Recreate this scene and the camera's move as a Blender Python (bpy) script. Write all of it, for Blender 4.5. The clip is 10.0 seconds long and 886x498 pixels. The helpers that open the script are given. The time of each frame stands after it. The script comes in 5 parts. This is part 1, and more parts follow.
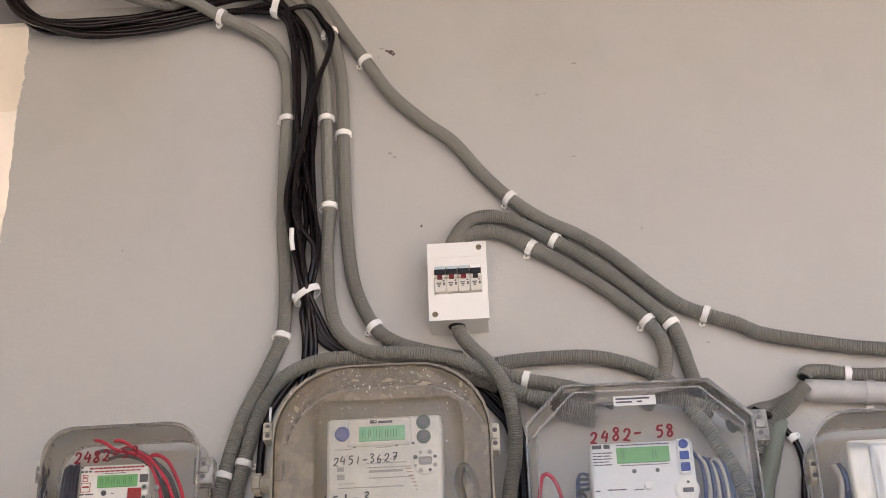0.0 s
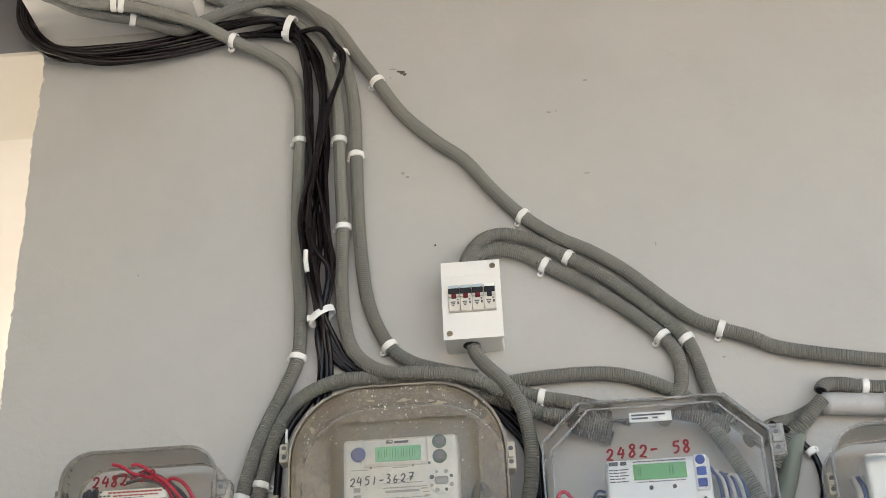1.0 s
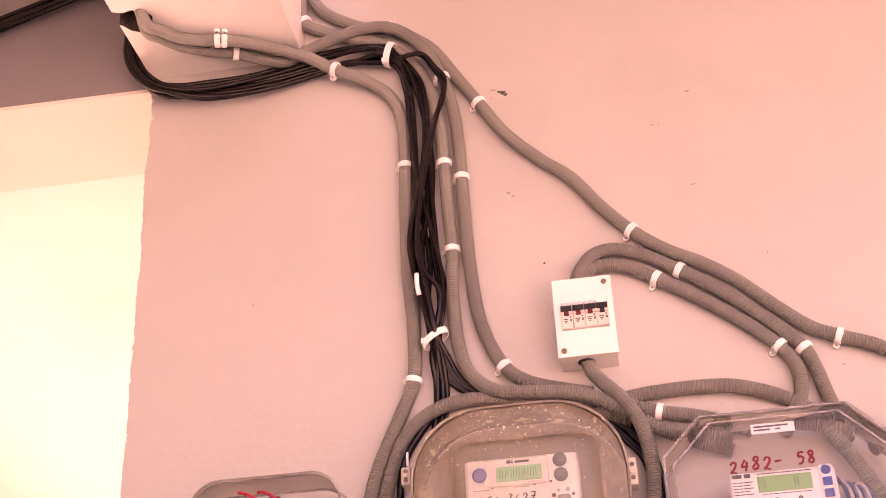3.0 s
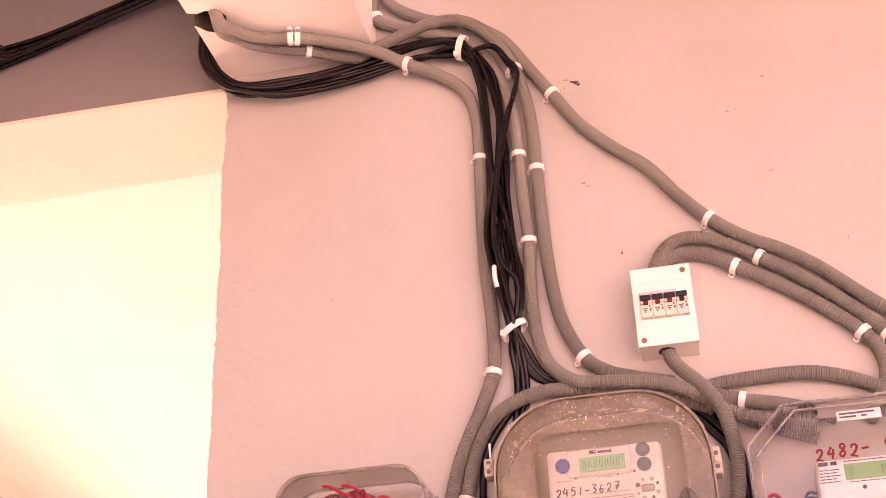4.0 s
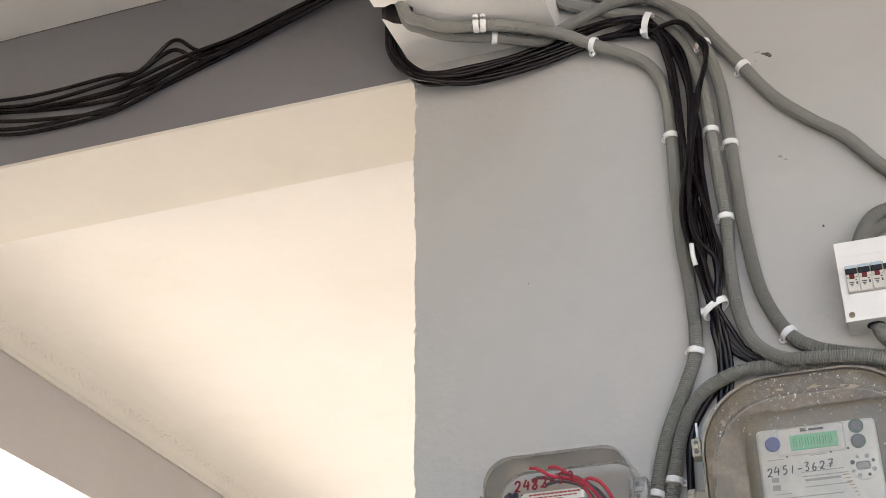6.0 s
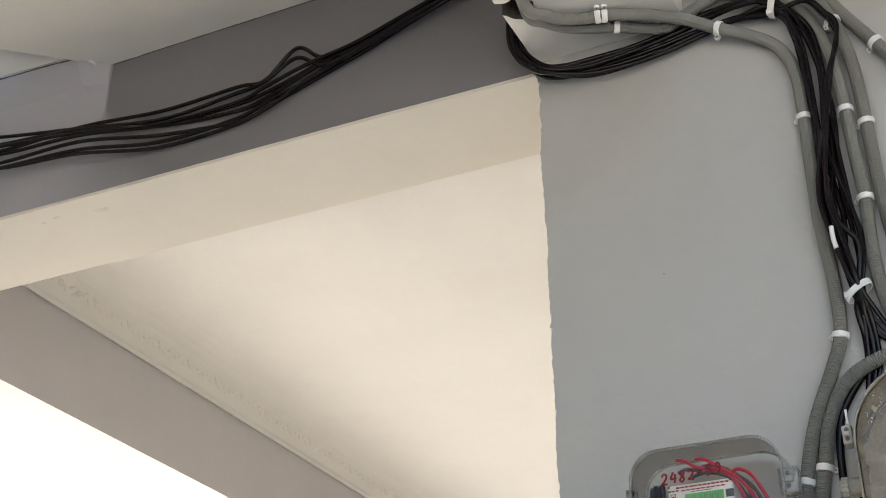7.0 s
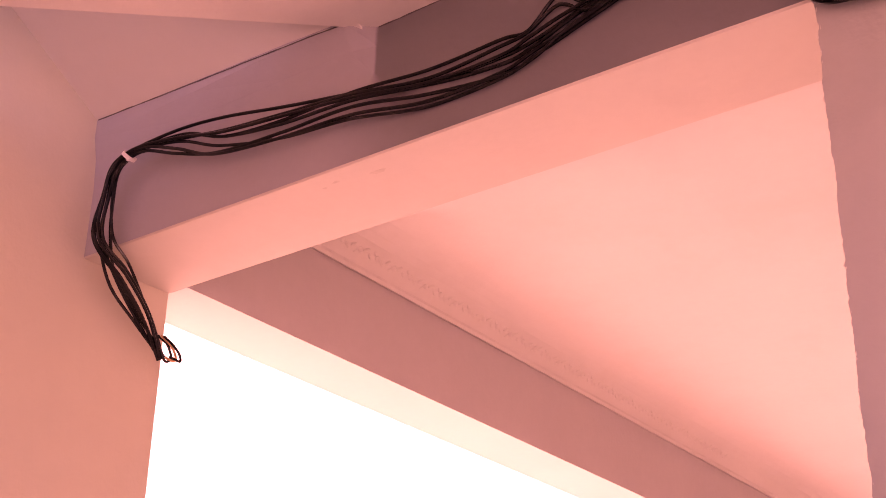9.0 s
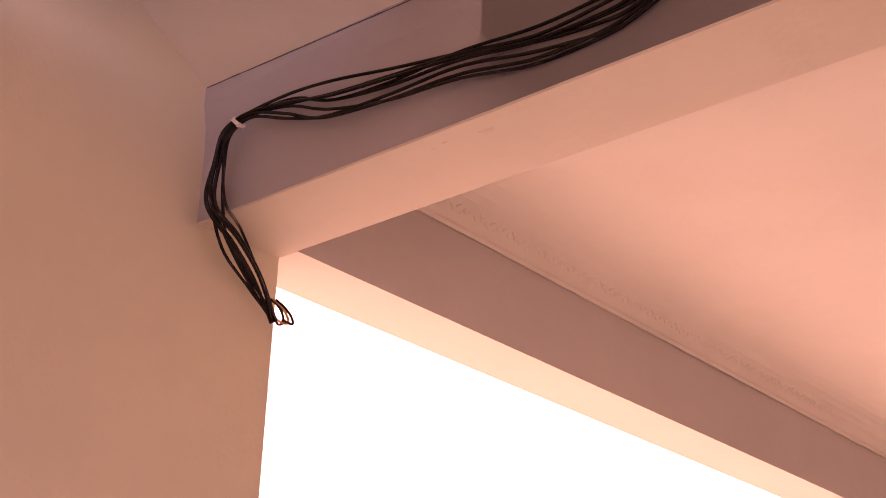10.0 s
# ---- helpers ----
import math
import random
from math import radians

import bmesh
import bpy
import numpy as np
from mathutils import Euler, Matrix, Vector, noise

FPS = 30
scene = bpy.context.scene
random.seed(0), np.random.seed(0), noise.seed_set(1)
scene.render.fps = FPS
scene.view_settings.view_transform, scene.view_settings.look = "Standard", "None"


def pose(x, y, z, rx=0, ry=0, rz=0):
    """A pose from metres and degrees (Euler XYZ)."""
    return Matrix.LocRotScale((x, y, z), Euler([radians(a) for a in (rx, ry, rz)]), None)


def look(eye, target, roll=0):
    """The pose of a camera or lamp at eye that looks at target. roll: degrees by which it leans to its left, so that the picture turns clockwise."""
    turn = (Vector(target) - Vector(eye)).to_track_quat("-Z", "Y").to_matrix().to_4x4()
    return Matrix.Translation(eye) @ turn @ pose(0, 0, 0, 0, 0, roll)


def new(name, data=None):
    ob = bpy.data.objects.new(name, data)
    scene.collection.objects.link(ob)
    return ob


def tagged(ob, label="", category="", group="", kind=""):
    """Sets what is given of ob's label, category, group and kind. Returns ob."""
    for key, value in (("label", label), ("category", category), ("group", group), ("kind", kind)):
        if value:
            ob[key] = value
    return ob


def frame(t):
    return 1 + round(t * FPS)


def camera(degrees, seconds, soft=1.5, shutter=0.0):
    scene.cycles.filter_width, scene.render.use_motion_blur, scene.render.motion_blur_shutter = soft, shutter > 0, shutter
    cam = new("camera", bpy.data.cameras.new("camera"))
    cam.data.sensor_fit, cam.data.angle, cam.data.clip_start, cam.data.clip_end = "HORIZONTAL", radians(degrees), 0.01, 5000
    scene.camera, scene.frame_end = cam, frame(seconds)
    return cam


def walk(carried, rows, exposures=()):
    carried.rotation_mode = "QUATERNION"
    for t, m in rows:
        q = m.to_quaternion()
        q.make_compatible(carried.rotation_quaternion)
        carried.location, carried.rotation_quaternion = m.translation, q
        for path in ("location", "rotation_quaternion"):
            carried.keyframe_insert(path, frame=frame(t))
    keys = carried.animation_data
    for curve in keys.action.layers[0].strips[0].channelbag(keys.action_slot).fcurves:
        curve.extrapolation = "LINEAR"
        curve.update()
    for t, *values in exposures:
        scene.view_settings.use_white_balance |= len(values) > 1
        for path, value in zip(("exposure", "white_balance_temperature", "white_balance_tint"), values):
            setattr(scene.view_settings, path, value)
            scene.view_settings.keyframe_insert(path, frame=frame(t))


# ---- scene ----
cam = camera(37.0, 10.0, soft=0.9)
PATH = [
    (0, (0.759, -1.753, 1.64), (0.677, 0.023, 2.556), -2.0),
    (0.5, (0.767, -1.754, 1.641), (0.67, 0.015, 2.57), -2.3),
    (1, (0.774, -1.755, 1.64), (0.658, 0.006, 2.581), -2.5),
    (1.5, (0.761, -1.76, 1.641), (0.638, -0.007, 2.597), -2.8),
    (2, (0.757, -1.767, 1.646), (0.604, -0.017, 2.603), -3.0),
    (2.5, (0.755, -1.765, 1.644), (0.568, -0.023, 2.609), -3.1),
    (2.7, (0.752, -1.767, 1.645), (0.541, -0.028, 2.612), -3.0),
    (3.8, (0.731, -1.783, 1.645), (0.403, -0.059, 2.599), -2.6),
    (4, (0.729, -1.782, 1.645), (0.384, -0.06, 2.601), -2.5),
    (4.5, (0.722, -1.797, 1.651), (0.314, -0.084, 2.598), -2.1),
    (5, (0.721, -1.796, 1.646), (0.238, -0.103, 2.594), -1.8),
    (5.2, (0.714, -1.799, 1.646), (0.215, -0.110, 2.588), -1.6),
    (6.3, (0.687, -1.810, 1.646), (0.040, -0.165, 2.579), -0.7),
    (6.5, (0.683, -1.813, 1.647), (-0.005, -0.183, 2.58), -0.8),
    (7, (0.671, -1.822, 1.654), (-0.086, -0.218, 2.579), -0.7),
    (7.5, (0.671, -1.829, 1.667), (-0.194, -0.271, 2.574), -0.4),
    (8, (0.671, -1.829, 1.688), (-0.304, -0.321, 2.568), 0.2),
    (8.5, (0.662, -1.834, 1.701), (-0.402, -0.367, 2.547), 0.7),
    (9, (0.653, -1.834, 1.697), (-0.468, -0.399, 2.523), 1.1),
    (9.5, (0.639, -1.856, 1.693), (-0.551, -0.457, 2.484), 1.3),
    (10, (0.624, -1.852, 1.682), (-0.619, -0.491, 2.458), 1.8),
]
# stops, kelvin and tint by which the clip brightens and reddens on the way
EXPOSURES = [
    (0, 2.42, 7350, 20), (0.5, 2.45, 7000, 9), (1.0, 2.45, 6950, 8), (1.5, 2.53, 7000, 10), (2.0, 2.70, 9300, 50), (2.5, 2.90, 11000, 78),
    (4.0, 3.00, 11100, 74), (4.5, 3.06, 9900, 60), (5.0, 2.96, 9000, 50), (6.3, 2.27, 6350, 7), (6.5, 2.22, 6350, 7), (7.0, 2.08, 6400, 7), (7.5, 1.90, 6450, 8),
    (8.0, 1.88, 8500, 66), (8.5, 1.92, 10500, 108), (9.0, 1.94, 11900, 126), (9.5, 1.80, 11500, 107), (10, 1.53, 11700, 82)]
walk(cam, [(t, look(eye, target, roll)) for t, eye, target, roll in PATH], EXPOSURES)

# ---------------------------------------------------------------- light
world = bpy.data.worlds.new("sky")
scene.world = world
world.use_nodes = True
wn = world.node_tree.nodes
sky = wn.new("ShaderNodeTexSky")
sky.sky_type = "NISHITA"
sky.sun_disc = False
sky.sun_elevation = radians(52)
sky.sun_rotation = radians(-50)
sky.air_density = 1.0
sky.dust_density = 4.0
wn["Background"].inputs["Strength"].default_value = 0.15
world.node_tree.links.new(sky.outputs["Color"], wn["Background"].inputs["Color"])

sun = new("sun", bpy.data.lights.new("sun", "SUN"))
sun.data.energy = 3.0
sun.data.angle = radians(0.6)
sun.data.color = (1.0, 0.96, 0.90)
# high over the street on the open side, so only the ground outside is sunlit
sun.matrix_world = look((-3.2, 2.7, 6.0), (0, 0, 0))


# ---------------------------------------------------------------- materials
def mat(name, colour, rough=0.6, metal=0.0, vary=0.08, scale=6.0, bump=0.0, bump_scale=60.0, stain=None, stain_amount=0.0,
        stain_scale=3.0, island=0.0, sheen=0.3):
    m = bpy.data.materials.new(name)
    m.use_nodes = True
    n, l = m.node_tree.nodes, m.node_tree.links
    b = n["Principled BSDF"]
    b.inputs["Roughness"].default_value = rough
    b.inputs["Metallic"].default_value = metal
    b.inputs["Specular IOR Level"].default_value = sheen
    pos = n.new("ShaderNodeNewGeometry")
    big, fine = n.new("ShaderNodeTexNoise"), n.new("ShaderNodeTexNoise")
    for node, s in ((big, scale), (fine, scale * 14)):
        node.inputs["Scale"].default_value = s
        node.inputs["Detail"].default_value = 4.0
        l.new(pos.outputs["Position"], node.inputs["Vector"])
    mixed = n.new("ShaderNodeMath")
    mixed.operation = "MULTIPLY_ADD"
    l.new(fine.outputs["Fac"], mixed.inputs[0])
    mixed.inputs[1].default_value = 0.35
    l.new(big.outputs["Fac"], mixed.inputs[2])
    ramp = n.new("ShaderNodeMapRange")
    ramp.inputs["From Min"].default_value, ramp.inputs["From Max"].default_value = 0.3, 1.05
    ramp.inputs["To Min"].default_value, ramp.inputs["To Max"].default_value = 1 - vary, 1 + vary
    l.new(mixed.outputs[0], ramp.inputs["Value"])
    shade = n.new("ShaderNodeVectorMath")
    shade.operation = "SCALE"
    shade.inputs[0].default_value = colour
    l.new(ramp.outputs["Result"], shade.inputs["Scale"])
    out = shade.outputs["Vector"]
    if stain:
        spot = n.new("ShaderNodeTexNoise")
        spot.inputs["Scale"].default_value = stain_scale
        spot.inputs["Detail"].default_value = 8.0
        spot.inputs["Roughness"].default_value = 0.65
        l.new(pos.outputs["Position"], spot.inputs["Vector"])
        sr = n.new("ShaderNodeMapRange")
        sr.inputs["From Min"].default_value, sr.inputs["From Max"].default_value = 0.52, 0.75
        sr.inputs["To Max"].default_value = stain_amount
        l.new(spot.outputs["Fac"], sr.inputs["Value"])
        mx = n.new("ShaderNodeMix")
        mx.data_type = "RGBA"
        l.new(sr.outputs["Result"], mx.inputs[0])
        l.new(out, mx.inputs[6])
        mx.inputs[7].default_value = (*stain, 1)
        out = mx.outputs[2]
    if island:
        info = n.new("ShaderNodeObjectInfo")
        ir = n.new("ShaderNodeMapRange")
        ir.inputs["To Min"].default_value, ir.inputs["To Max"].default_value = 1 - island, 1 + island
        l.new(info.outputs["Random"], ir.inputs["Value"])
        s2 = n.new("ShaderNodeVectorMath")
        s2.operation = "SCALE"
        l.new(out, s2.inputs[0])
        l.new(ir.outputs["Result"], s2.inputs["Scale"])
        out = s2.outputs["Vector"]
    l.new(out, b.inputs["Base Color"])
    if bump:
        bt = n.new("ShaderNodeTexNoise")
        bt.inputs["Scale"].default_value = bump_scale
        bt.inputs["Detail"].default_value = 5.0
        l.new(pos.outputs["Position"], bt.inputs["Vector"])
        bn = n.new("ShaderNodeBump")
        bn.inputs["Strength"].default_value = bump
        bn.inputs["Distance"].default_value = 0.004
        l.new(bt.outputs["Fac"], bn.inputs["Height"])
        l.new(bn.outputs["Normal"], b.inputs["Normal"])
    return m


def clear(name, tint, dirt, dirt_amount, dirt_scale, gloss_rough=0.08, bump=0.25, least=0.55, most=1.35, ior=1.45):
    """Moulded see-through plastic, with a film of dirt."""
    m = bpy.data.materials.new(name)
    m.use_nodes = True
    n, l = m.node_tree.nodes, m.node_tree.links
    n.remove(n["Principled BSDF"])
    pos = n.new("ShaderNodeNewGeometry")
    through_it, gloss, film = n.new("ShaderNodeBsdfTransparent"), n.new("ShaderNodeBsdfGlossy"), n.new("ShaderNodeBsdfDiffuse")
    through_it.inputs["Color"].default_value = (*tint, 1)
    gloss.inputs["Roughness"].default_value = gloss_rough
    film.inputs["Color"].default_value = (*dirt, 1)
    noise_d = n.new("ShaderNodeTexNoise")
    noise_d.inputs["Scale"].default_value = dirt_scale
    noise_d.inputs["Detail"].default_value = 7.0
    noise_d.inputs["Roughness"].default_value = 0.72
    l.new(pos.outputs["Position"], noise_d.inputs["Vector"])
    rng = n.new("ShaderNodeMapRange")
    rng.inputs["From Min"].default_value, rng.inputs["From Max"].default_value = 0.35, 0.7
    rng.inputs["To Min"].default_value, rng.inputs["To Max"].default_value = dirt_amount * least, min(1.0, dirt_amount * most)
    l.new(noise_d.outputs["Fac"], rng.inputs["Value"])
    bt = n.new("ShaderNodeTexNoise")
    bt.inputs["Scale"].default_value = 22.0
    bt.inputs["Detail"].default_value = 3.0
    bt.inputs["Distortion"].default_value = 1.2
    l.new(pos.outputs["Position"], bt.inputs["Vector"])
    bn = n.new("ShaderNodeBump")
    bn.inputs["Strength"].default_value = bump
    bn.inputs["Distance"].default_value = 0.01
    l.new(bt.outputs["Fac"], bn.inputs["Height"])
    l.new(bn.outputs["Normal"], gloss.inputs["Normal"])
    a, c = n.new("ShaderNodeMixShader"), n.new("ShaderNodeMixShader")
    l.new(rng.outputs["Result"], a.inputs[0])
    l.new(through_it.outputs[0], a.inputs[1])
    l.new(film.outputs[0], a.inputs[2])
    fr = n.new("ShaderNodeFresnel")
    fr.inputs["IOR"].default_value = ior
    l.new(bn.outputs["Normal"], fr.inputs["Normal"])
    l.new(fr.outputs[0], c.inputs[0])
    l.new(a.outputs[0], c.inputs[1])
    l.new(gloss.outputs[0], c.inputs[2])
    l.new(c.outputs[0], n["Material Output"].inputs["Surface"])
    return m


def lit_and_shaded(name, shaded, lit):
    """One beam paint, shade painted in: upright shadow edge, sharp high up, soft lower down."""
    m = mat(name, shaded, 0.6, vary=0.06, scale=3, bump=0.22, bump_scale=65)
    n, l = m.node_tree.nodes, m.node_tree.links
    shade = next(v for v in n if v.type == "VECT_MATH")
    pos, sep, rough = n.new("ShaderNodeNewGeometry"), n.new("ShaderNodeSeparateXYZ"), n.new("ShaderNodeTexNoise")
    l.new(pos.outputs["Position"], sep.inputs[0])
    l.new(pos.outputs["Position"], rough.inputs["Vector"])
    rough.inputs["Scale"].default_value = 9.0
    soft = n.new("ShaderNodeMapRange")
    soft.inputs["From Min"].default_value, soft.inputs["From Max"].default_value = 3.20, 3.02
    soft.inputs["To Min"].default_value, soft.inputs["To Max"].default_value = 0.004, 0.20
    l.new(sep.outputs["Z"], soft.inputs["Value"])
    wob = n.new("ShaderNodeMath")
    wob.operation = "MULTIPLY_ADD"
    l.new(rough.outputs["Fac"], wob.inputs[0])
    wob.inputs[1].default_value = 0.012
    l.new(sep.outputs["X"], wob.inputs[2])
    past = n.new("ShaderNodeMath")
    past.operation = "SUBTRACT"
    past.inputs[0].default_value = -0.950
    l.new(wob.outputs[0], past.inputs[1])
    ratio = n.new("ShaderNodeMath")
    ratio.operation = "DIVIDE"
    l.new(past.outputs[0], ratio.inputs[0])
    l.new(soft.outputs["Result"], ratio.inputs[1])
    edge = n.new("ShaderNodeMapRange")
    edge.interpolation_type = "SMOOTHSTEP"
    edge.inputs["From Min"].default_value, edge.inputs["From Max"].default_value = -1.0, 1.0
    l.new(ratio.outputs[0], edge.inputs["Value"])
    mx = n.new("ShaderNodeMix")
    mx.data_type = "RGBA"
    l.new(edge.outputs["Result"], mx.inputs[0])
    mx.inputs[6].default_value, mx.inputs[7].default_value = (*shaded, 1), (*lit, 1)
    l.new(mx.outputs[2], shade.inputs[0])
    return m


M = {
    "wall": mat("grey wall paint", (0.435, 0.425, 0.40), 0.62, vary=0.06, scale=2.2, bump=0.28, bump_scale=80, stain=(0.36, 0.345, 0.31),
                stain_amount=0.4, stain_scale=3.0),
    # light and shade painted in: dark eastern colour, lighter lilac western one
    "beam": lit_and_shaded("grey beam paint with painted shade", (0.19, 0.183, 0.188), (0.39, 0.380, 0.402)),
    # cream made lighter in colour for the daylight on the porch beam's underside
    "sunny_cream": mat("cream soffit paint lightened for daylight", (0.74, 0.71, 0.65), 0.6, vary=0.04, scale=2, bump=0.15),
    "crack": mat("dirty plaster crack", (0.13, 0.115, 0.105), 0.9, vary=0.2, scale=60),
    "smudge": mat("brown dirt smudge", (0.515, 0.475, 0.40), 0.8, vary=0.15, scale=60),
    "soffit": mat("tan cream beam paint", (0.57, 0.53, 0.455), 0.6, vary=0.06, scale=2.5, bump=0.2, bump_scale=60, stain=(0.5, 0.44, 0.36), stain_amount=0.3, stain_scale=4),
    "cream": mat("cream wall paint", (0.64, 0.612, 0.565), 0.6, vary=0.05, scale=2.0, bump=0.2, bump_scale=70, stain=(0.6, 0.53, 0.44),
                 stain_amount=0.25, stain_scale=2.5),
    "ceiling": mat("off-white ceiling paint", (0.72, 0.69, 0.64), 0.65, vary=0.05, scale=1.5, bump=0.15, bump_scale=70),
    "side": mat("warm beige wall paint", (0.60, 0.56, 0.46), 0.6, vary=0.05, scale=1.5, bump=0.2, bump_scale=80),
    "brown": mat("mauve grey beam paint", (0.47, 0.45, 0.45), 0.6, vary=0.06, scale=2.0, bump=0.2),
    "mortar": mat("raw broken mortar", (0.10, 0.085, 0.07), 0.9, vary=0.3, scale=40, bump=0.8, bump_scale=200),
    "floor": mat("grey cement floor", (0.25, 0.237, 0.215), 0.7, vary=0.1, scale=2, bump=0.2),
    "ground": mat("pale street concrete", (0.42, 0.39, 0.35), 0.85, vary=0.15, scale=1, bump=0.3),
    "conduit": mat("grey flexible conduit plastic", (0.190, 0.186, 0.164), 0.5, vary=0.08, scale=5, sheen=0.35, stain=(0.25, 0.24, 0.21),
                   stain_amount=0.2, stain_scale=9, island=0.08),
    "hose": mat("green grey smooth hose", (0.16, 0.18, 0.15), 0.45, vary=0.08),
    "pvc": mat("light grey rigid pipe", (0.42, 0.41, 0.40), 0.45, vary=0.06, scale=20, stain=(0.6, 0.59, 0.57), stain_amount=0.5, stain_scale=60),
    "white": mat("white clip plastic", (0.80, 0.79, 0.76), 0.4, vary=0.05, scale=30, stain=(0.5, 0.47, 0.42), stain_amount=0.25, stain_scale=60),
    "black": mat("black cable sheath", (0.010, 0.0066, 0.0072), 0.15, vary=0.2, scale=30, sheen=0.26, stain=(0.04, 0.035, 0.03), stain_amount=0.15,
                 stain_scale=35),
    "copper": mat("bare copper strand", (0.55, 0.30, 0.16), 0.35, metal=0.9, vary=0.2, scale=60),
    "steel": mat("dull screw steel", (0.35, 0.33, 0.29), 0.4, metal=0.9, vary=0.2, scale=100),
    "brass": mat("brown plated screw", (0.25, 0.19, 0.12), 0.4, metal=0.7, vary=0.2, scale=100),
    "box": mat("ivory white box plastic", (0.78, 0.755, 0.71), 0.42, vary=0.03, scale=12, stain=(0.62, 0.58, 0.52), stain_amount=0.2, stain_scale=20),
    "module": mat("ivory grey breaker plastic", (0.63, 0.59, 0.52), 0.45, vary=0.04),
    "toggle": mat("black toggle plastic", (0.012, 0.012, 0.014), 0.5, vary=0.1),
    "red": mat("red plastic", (0.36, 0.03, 0.03), 0.4, vary=0.1),
    "flag": mat("dark red switch flag", (0.13, 0.010, 0.012), 0.4, vary=0.1),
    "stripe": mat("pale blue switch stripe", (0.42, 0.50, 0.54), 0.45, vary=0.05),
    "film": clear("crinkled cling film", (0.985, 0.985, 0.98), (0.80, 0.79, 0.77), 0.018, 30, gloss_rough=0.12, bump=0.5, ior=1.42),
    "redwire": mat("red wire insulation", (0.44, 0.025, 0.05), 0.4, vary=0.1, scale=40),
    "greywire": mat("dark grey wire insulation", (0.085, 0.075, 0.08), 0.4, vary=0.15, scale=40),
    "navy": mat("navy black lead insulation", (0.022, 0.022, 0.036), 0.35, vary=0.2, scale=40),
    "tan_ink": mat("tan scribble", (0.50, 0.36, 0.20), 0.7, vary=0.2, scale=80),
    "bluewire": mat("blue wire insulation", (0.03, 0.045, 0.12), 0.4, vary=0.1, scale=40),
    "meter": mat("off-white meter plastic", (0.80, 0.785, 0.74), 0.45, vary=0.04, scale=15, stain=(0.5, 0.46, 0.38), stain_amount=0.3, stain_scale=18),
    "meter_blue": mat("pale blue grey meter plastic", (0.76, 0.78, 0.80), 0.4, vary=0.04),
    "lcd": mat("green display", (0.16, 0.42, 0.16), 0.3, vary=0.05),
    "lcd_bright": mat("bright green display", (0.22, 0.62, 0.34), 0.3, vary=0.05),
    "segment": mat("display segment", (0.06, 0.22, 0.09), 0.4, vary=0.1),
    "print": mat("dark grey print", (0.10, 0.10, 0.105), 0.6, vary=0.1),
    "print_faint": mat("faint grey print", (0.40, 0.39, 0.37), 0.6, vary=0.1),
    "ink_red": mat("red marker ink", (0.17, 0.005, 0.010), 0.5, vary=0.15),
    "ink_black": mat("dark marker ink", (0.03, 0.03, 0.04), 0.5, vary=0.15),
    "button_blue": mat("blue button plastic", (0.012, 0.045, 0.30), 0.4, vary=0.1),
    "button_dark": mat("dark green button", (0.05, 0.09, 0.06), 0.4, vary=0.1),
    "paper": mat("white paper label", (0.8, 0.8, 0.78), 0.7, vary=0.04),
    "tray": mat("grey box back tray", (0.41, 0.39, 0.36), 0.5, vary=0.06, scale=10),
    "tray_brown": mat("dusty brown back tray", (0.34, 0.295, 0.23), 0.7, vary=0.15, scale=14),
    "latch": mat("ivory latch plastic", (0.46, 0.425, 0.35), 0.45, vary=0.12, scale=60),
    "gland": mat("dusty ivory gland plastic", (0.33, 0.30, 0.24), 0.5, vary=0.2, scale=50, stain=(0.2, 0.17, 0.13), stain_amount=0.5, stain_scale=60),
    "chip": mat("dark chipped plaster", (0.09, 0.075, 0.065), 0.9, vary=0.2, scale=80),
    "scuff": mat("grey scuff mark", (0.32, 0.30, 0.285), 0.8, vary=0.2, scale=80),
    "speck": mat("white paint speck", (0.66, 0.62, 0.55), 0.7, vary=0.1),
    "clear": clear("clear moulded plastic", (0.97, 0.962, 0.945), (0.60, 0.57, 0.52), 0.024, 14, bump=0.25, ior=1.22),
    "rim": clear("thick clear rim plastic", (0.84, 0.82, 0.78), (0.55, 0.52, 0.48), 0.32, 14),
    "smoky": clear("dusty brown-stained clear plastic", (0.88, 0.83, 0.74), (0.30, 0.25, 0.185), 0.52, 17, gloss_rough=0.22, least=0.35, most=1.65),
    "smoky_rim": clear("dusty brown clear rim", (0.72, 0.67, 0.58), (0.40, 0.34, 0.26), 0.65, 11, gloss_rough=0.3),
    "latch_clear": clear("frosted clear latch plastic", (0.75, 0.74, 0.70), (0.52, 0.50, 0.46), 0.5, 70, bump=0.6),
    "smear": mat("tan dried smear", (0.31, 0.265, 0.19), 0.8, vary=0.3, scale=60),
    "window": clear("wiped clear window plastic", (0.93, 0.915, 0.875), (0.46, 0.41, 0.33), 0.22, 26),
}


# ---------------------------------------------------------------- shape helpers
def finish(name, bm, materials, parent=None, label="", smooth=False):
    me = bpy.data.meshes.new(name)
    bmesh.ops.recalc_face_normals(bm, faces=bm.faces)
    bm.to_mesh(me)
    bm.free()
    for m in materials if isinstance(materials, (list, tuple)) else [materials]:
        me.materials.append(m)
    if smooth:
        for p in me.polygons:
            p.use_smooth = True
    ob = new(name, me)
    if parent:
        ob.parent = parent
    if label:
        ob["label"] = label
    return ob


def part(name, bm, material, parent, label="", smooth=False):
    return finish(name, bm, material, parent, label, smooth)


def thing(name, label, category, group=""):
    return tagged(new(name), label, category, group)


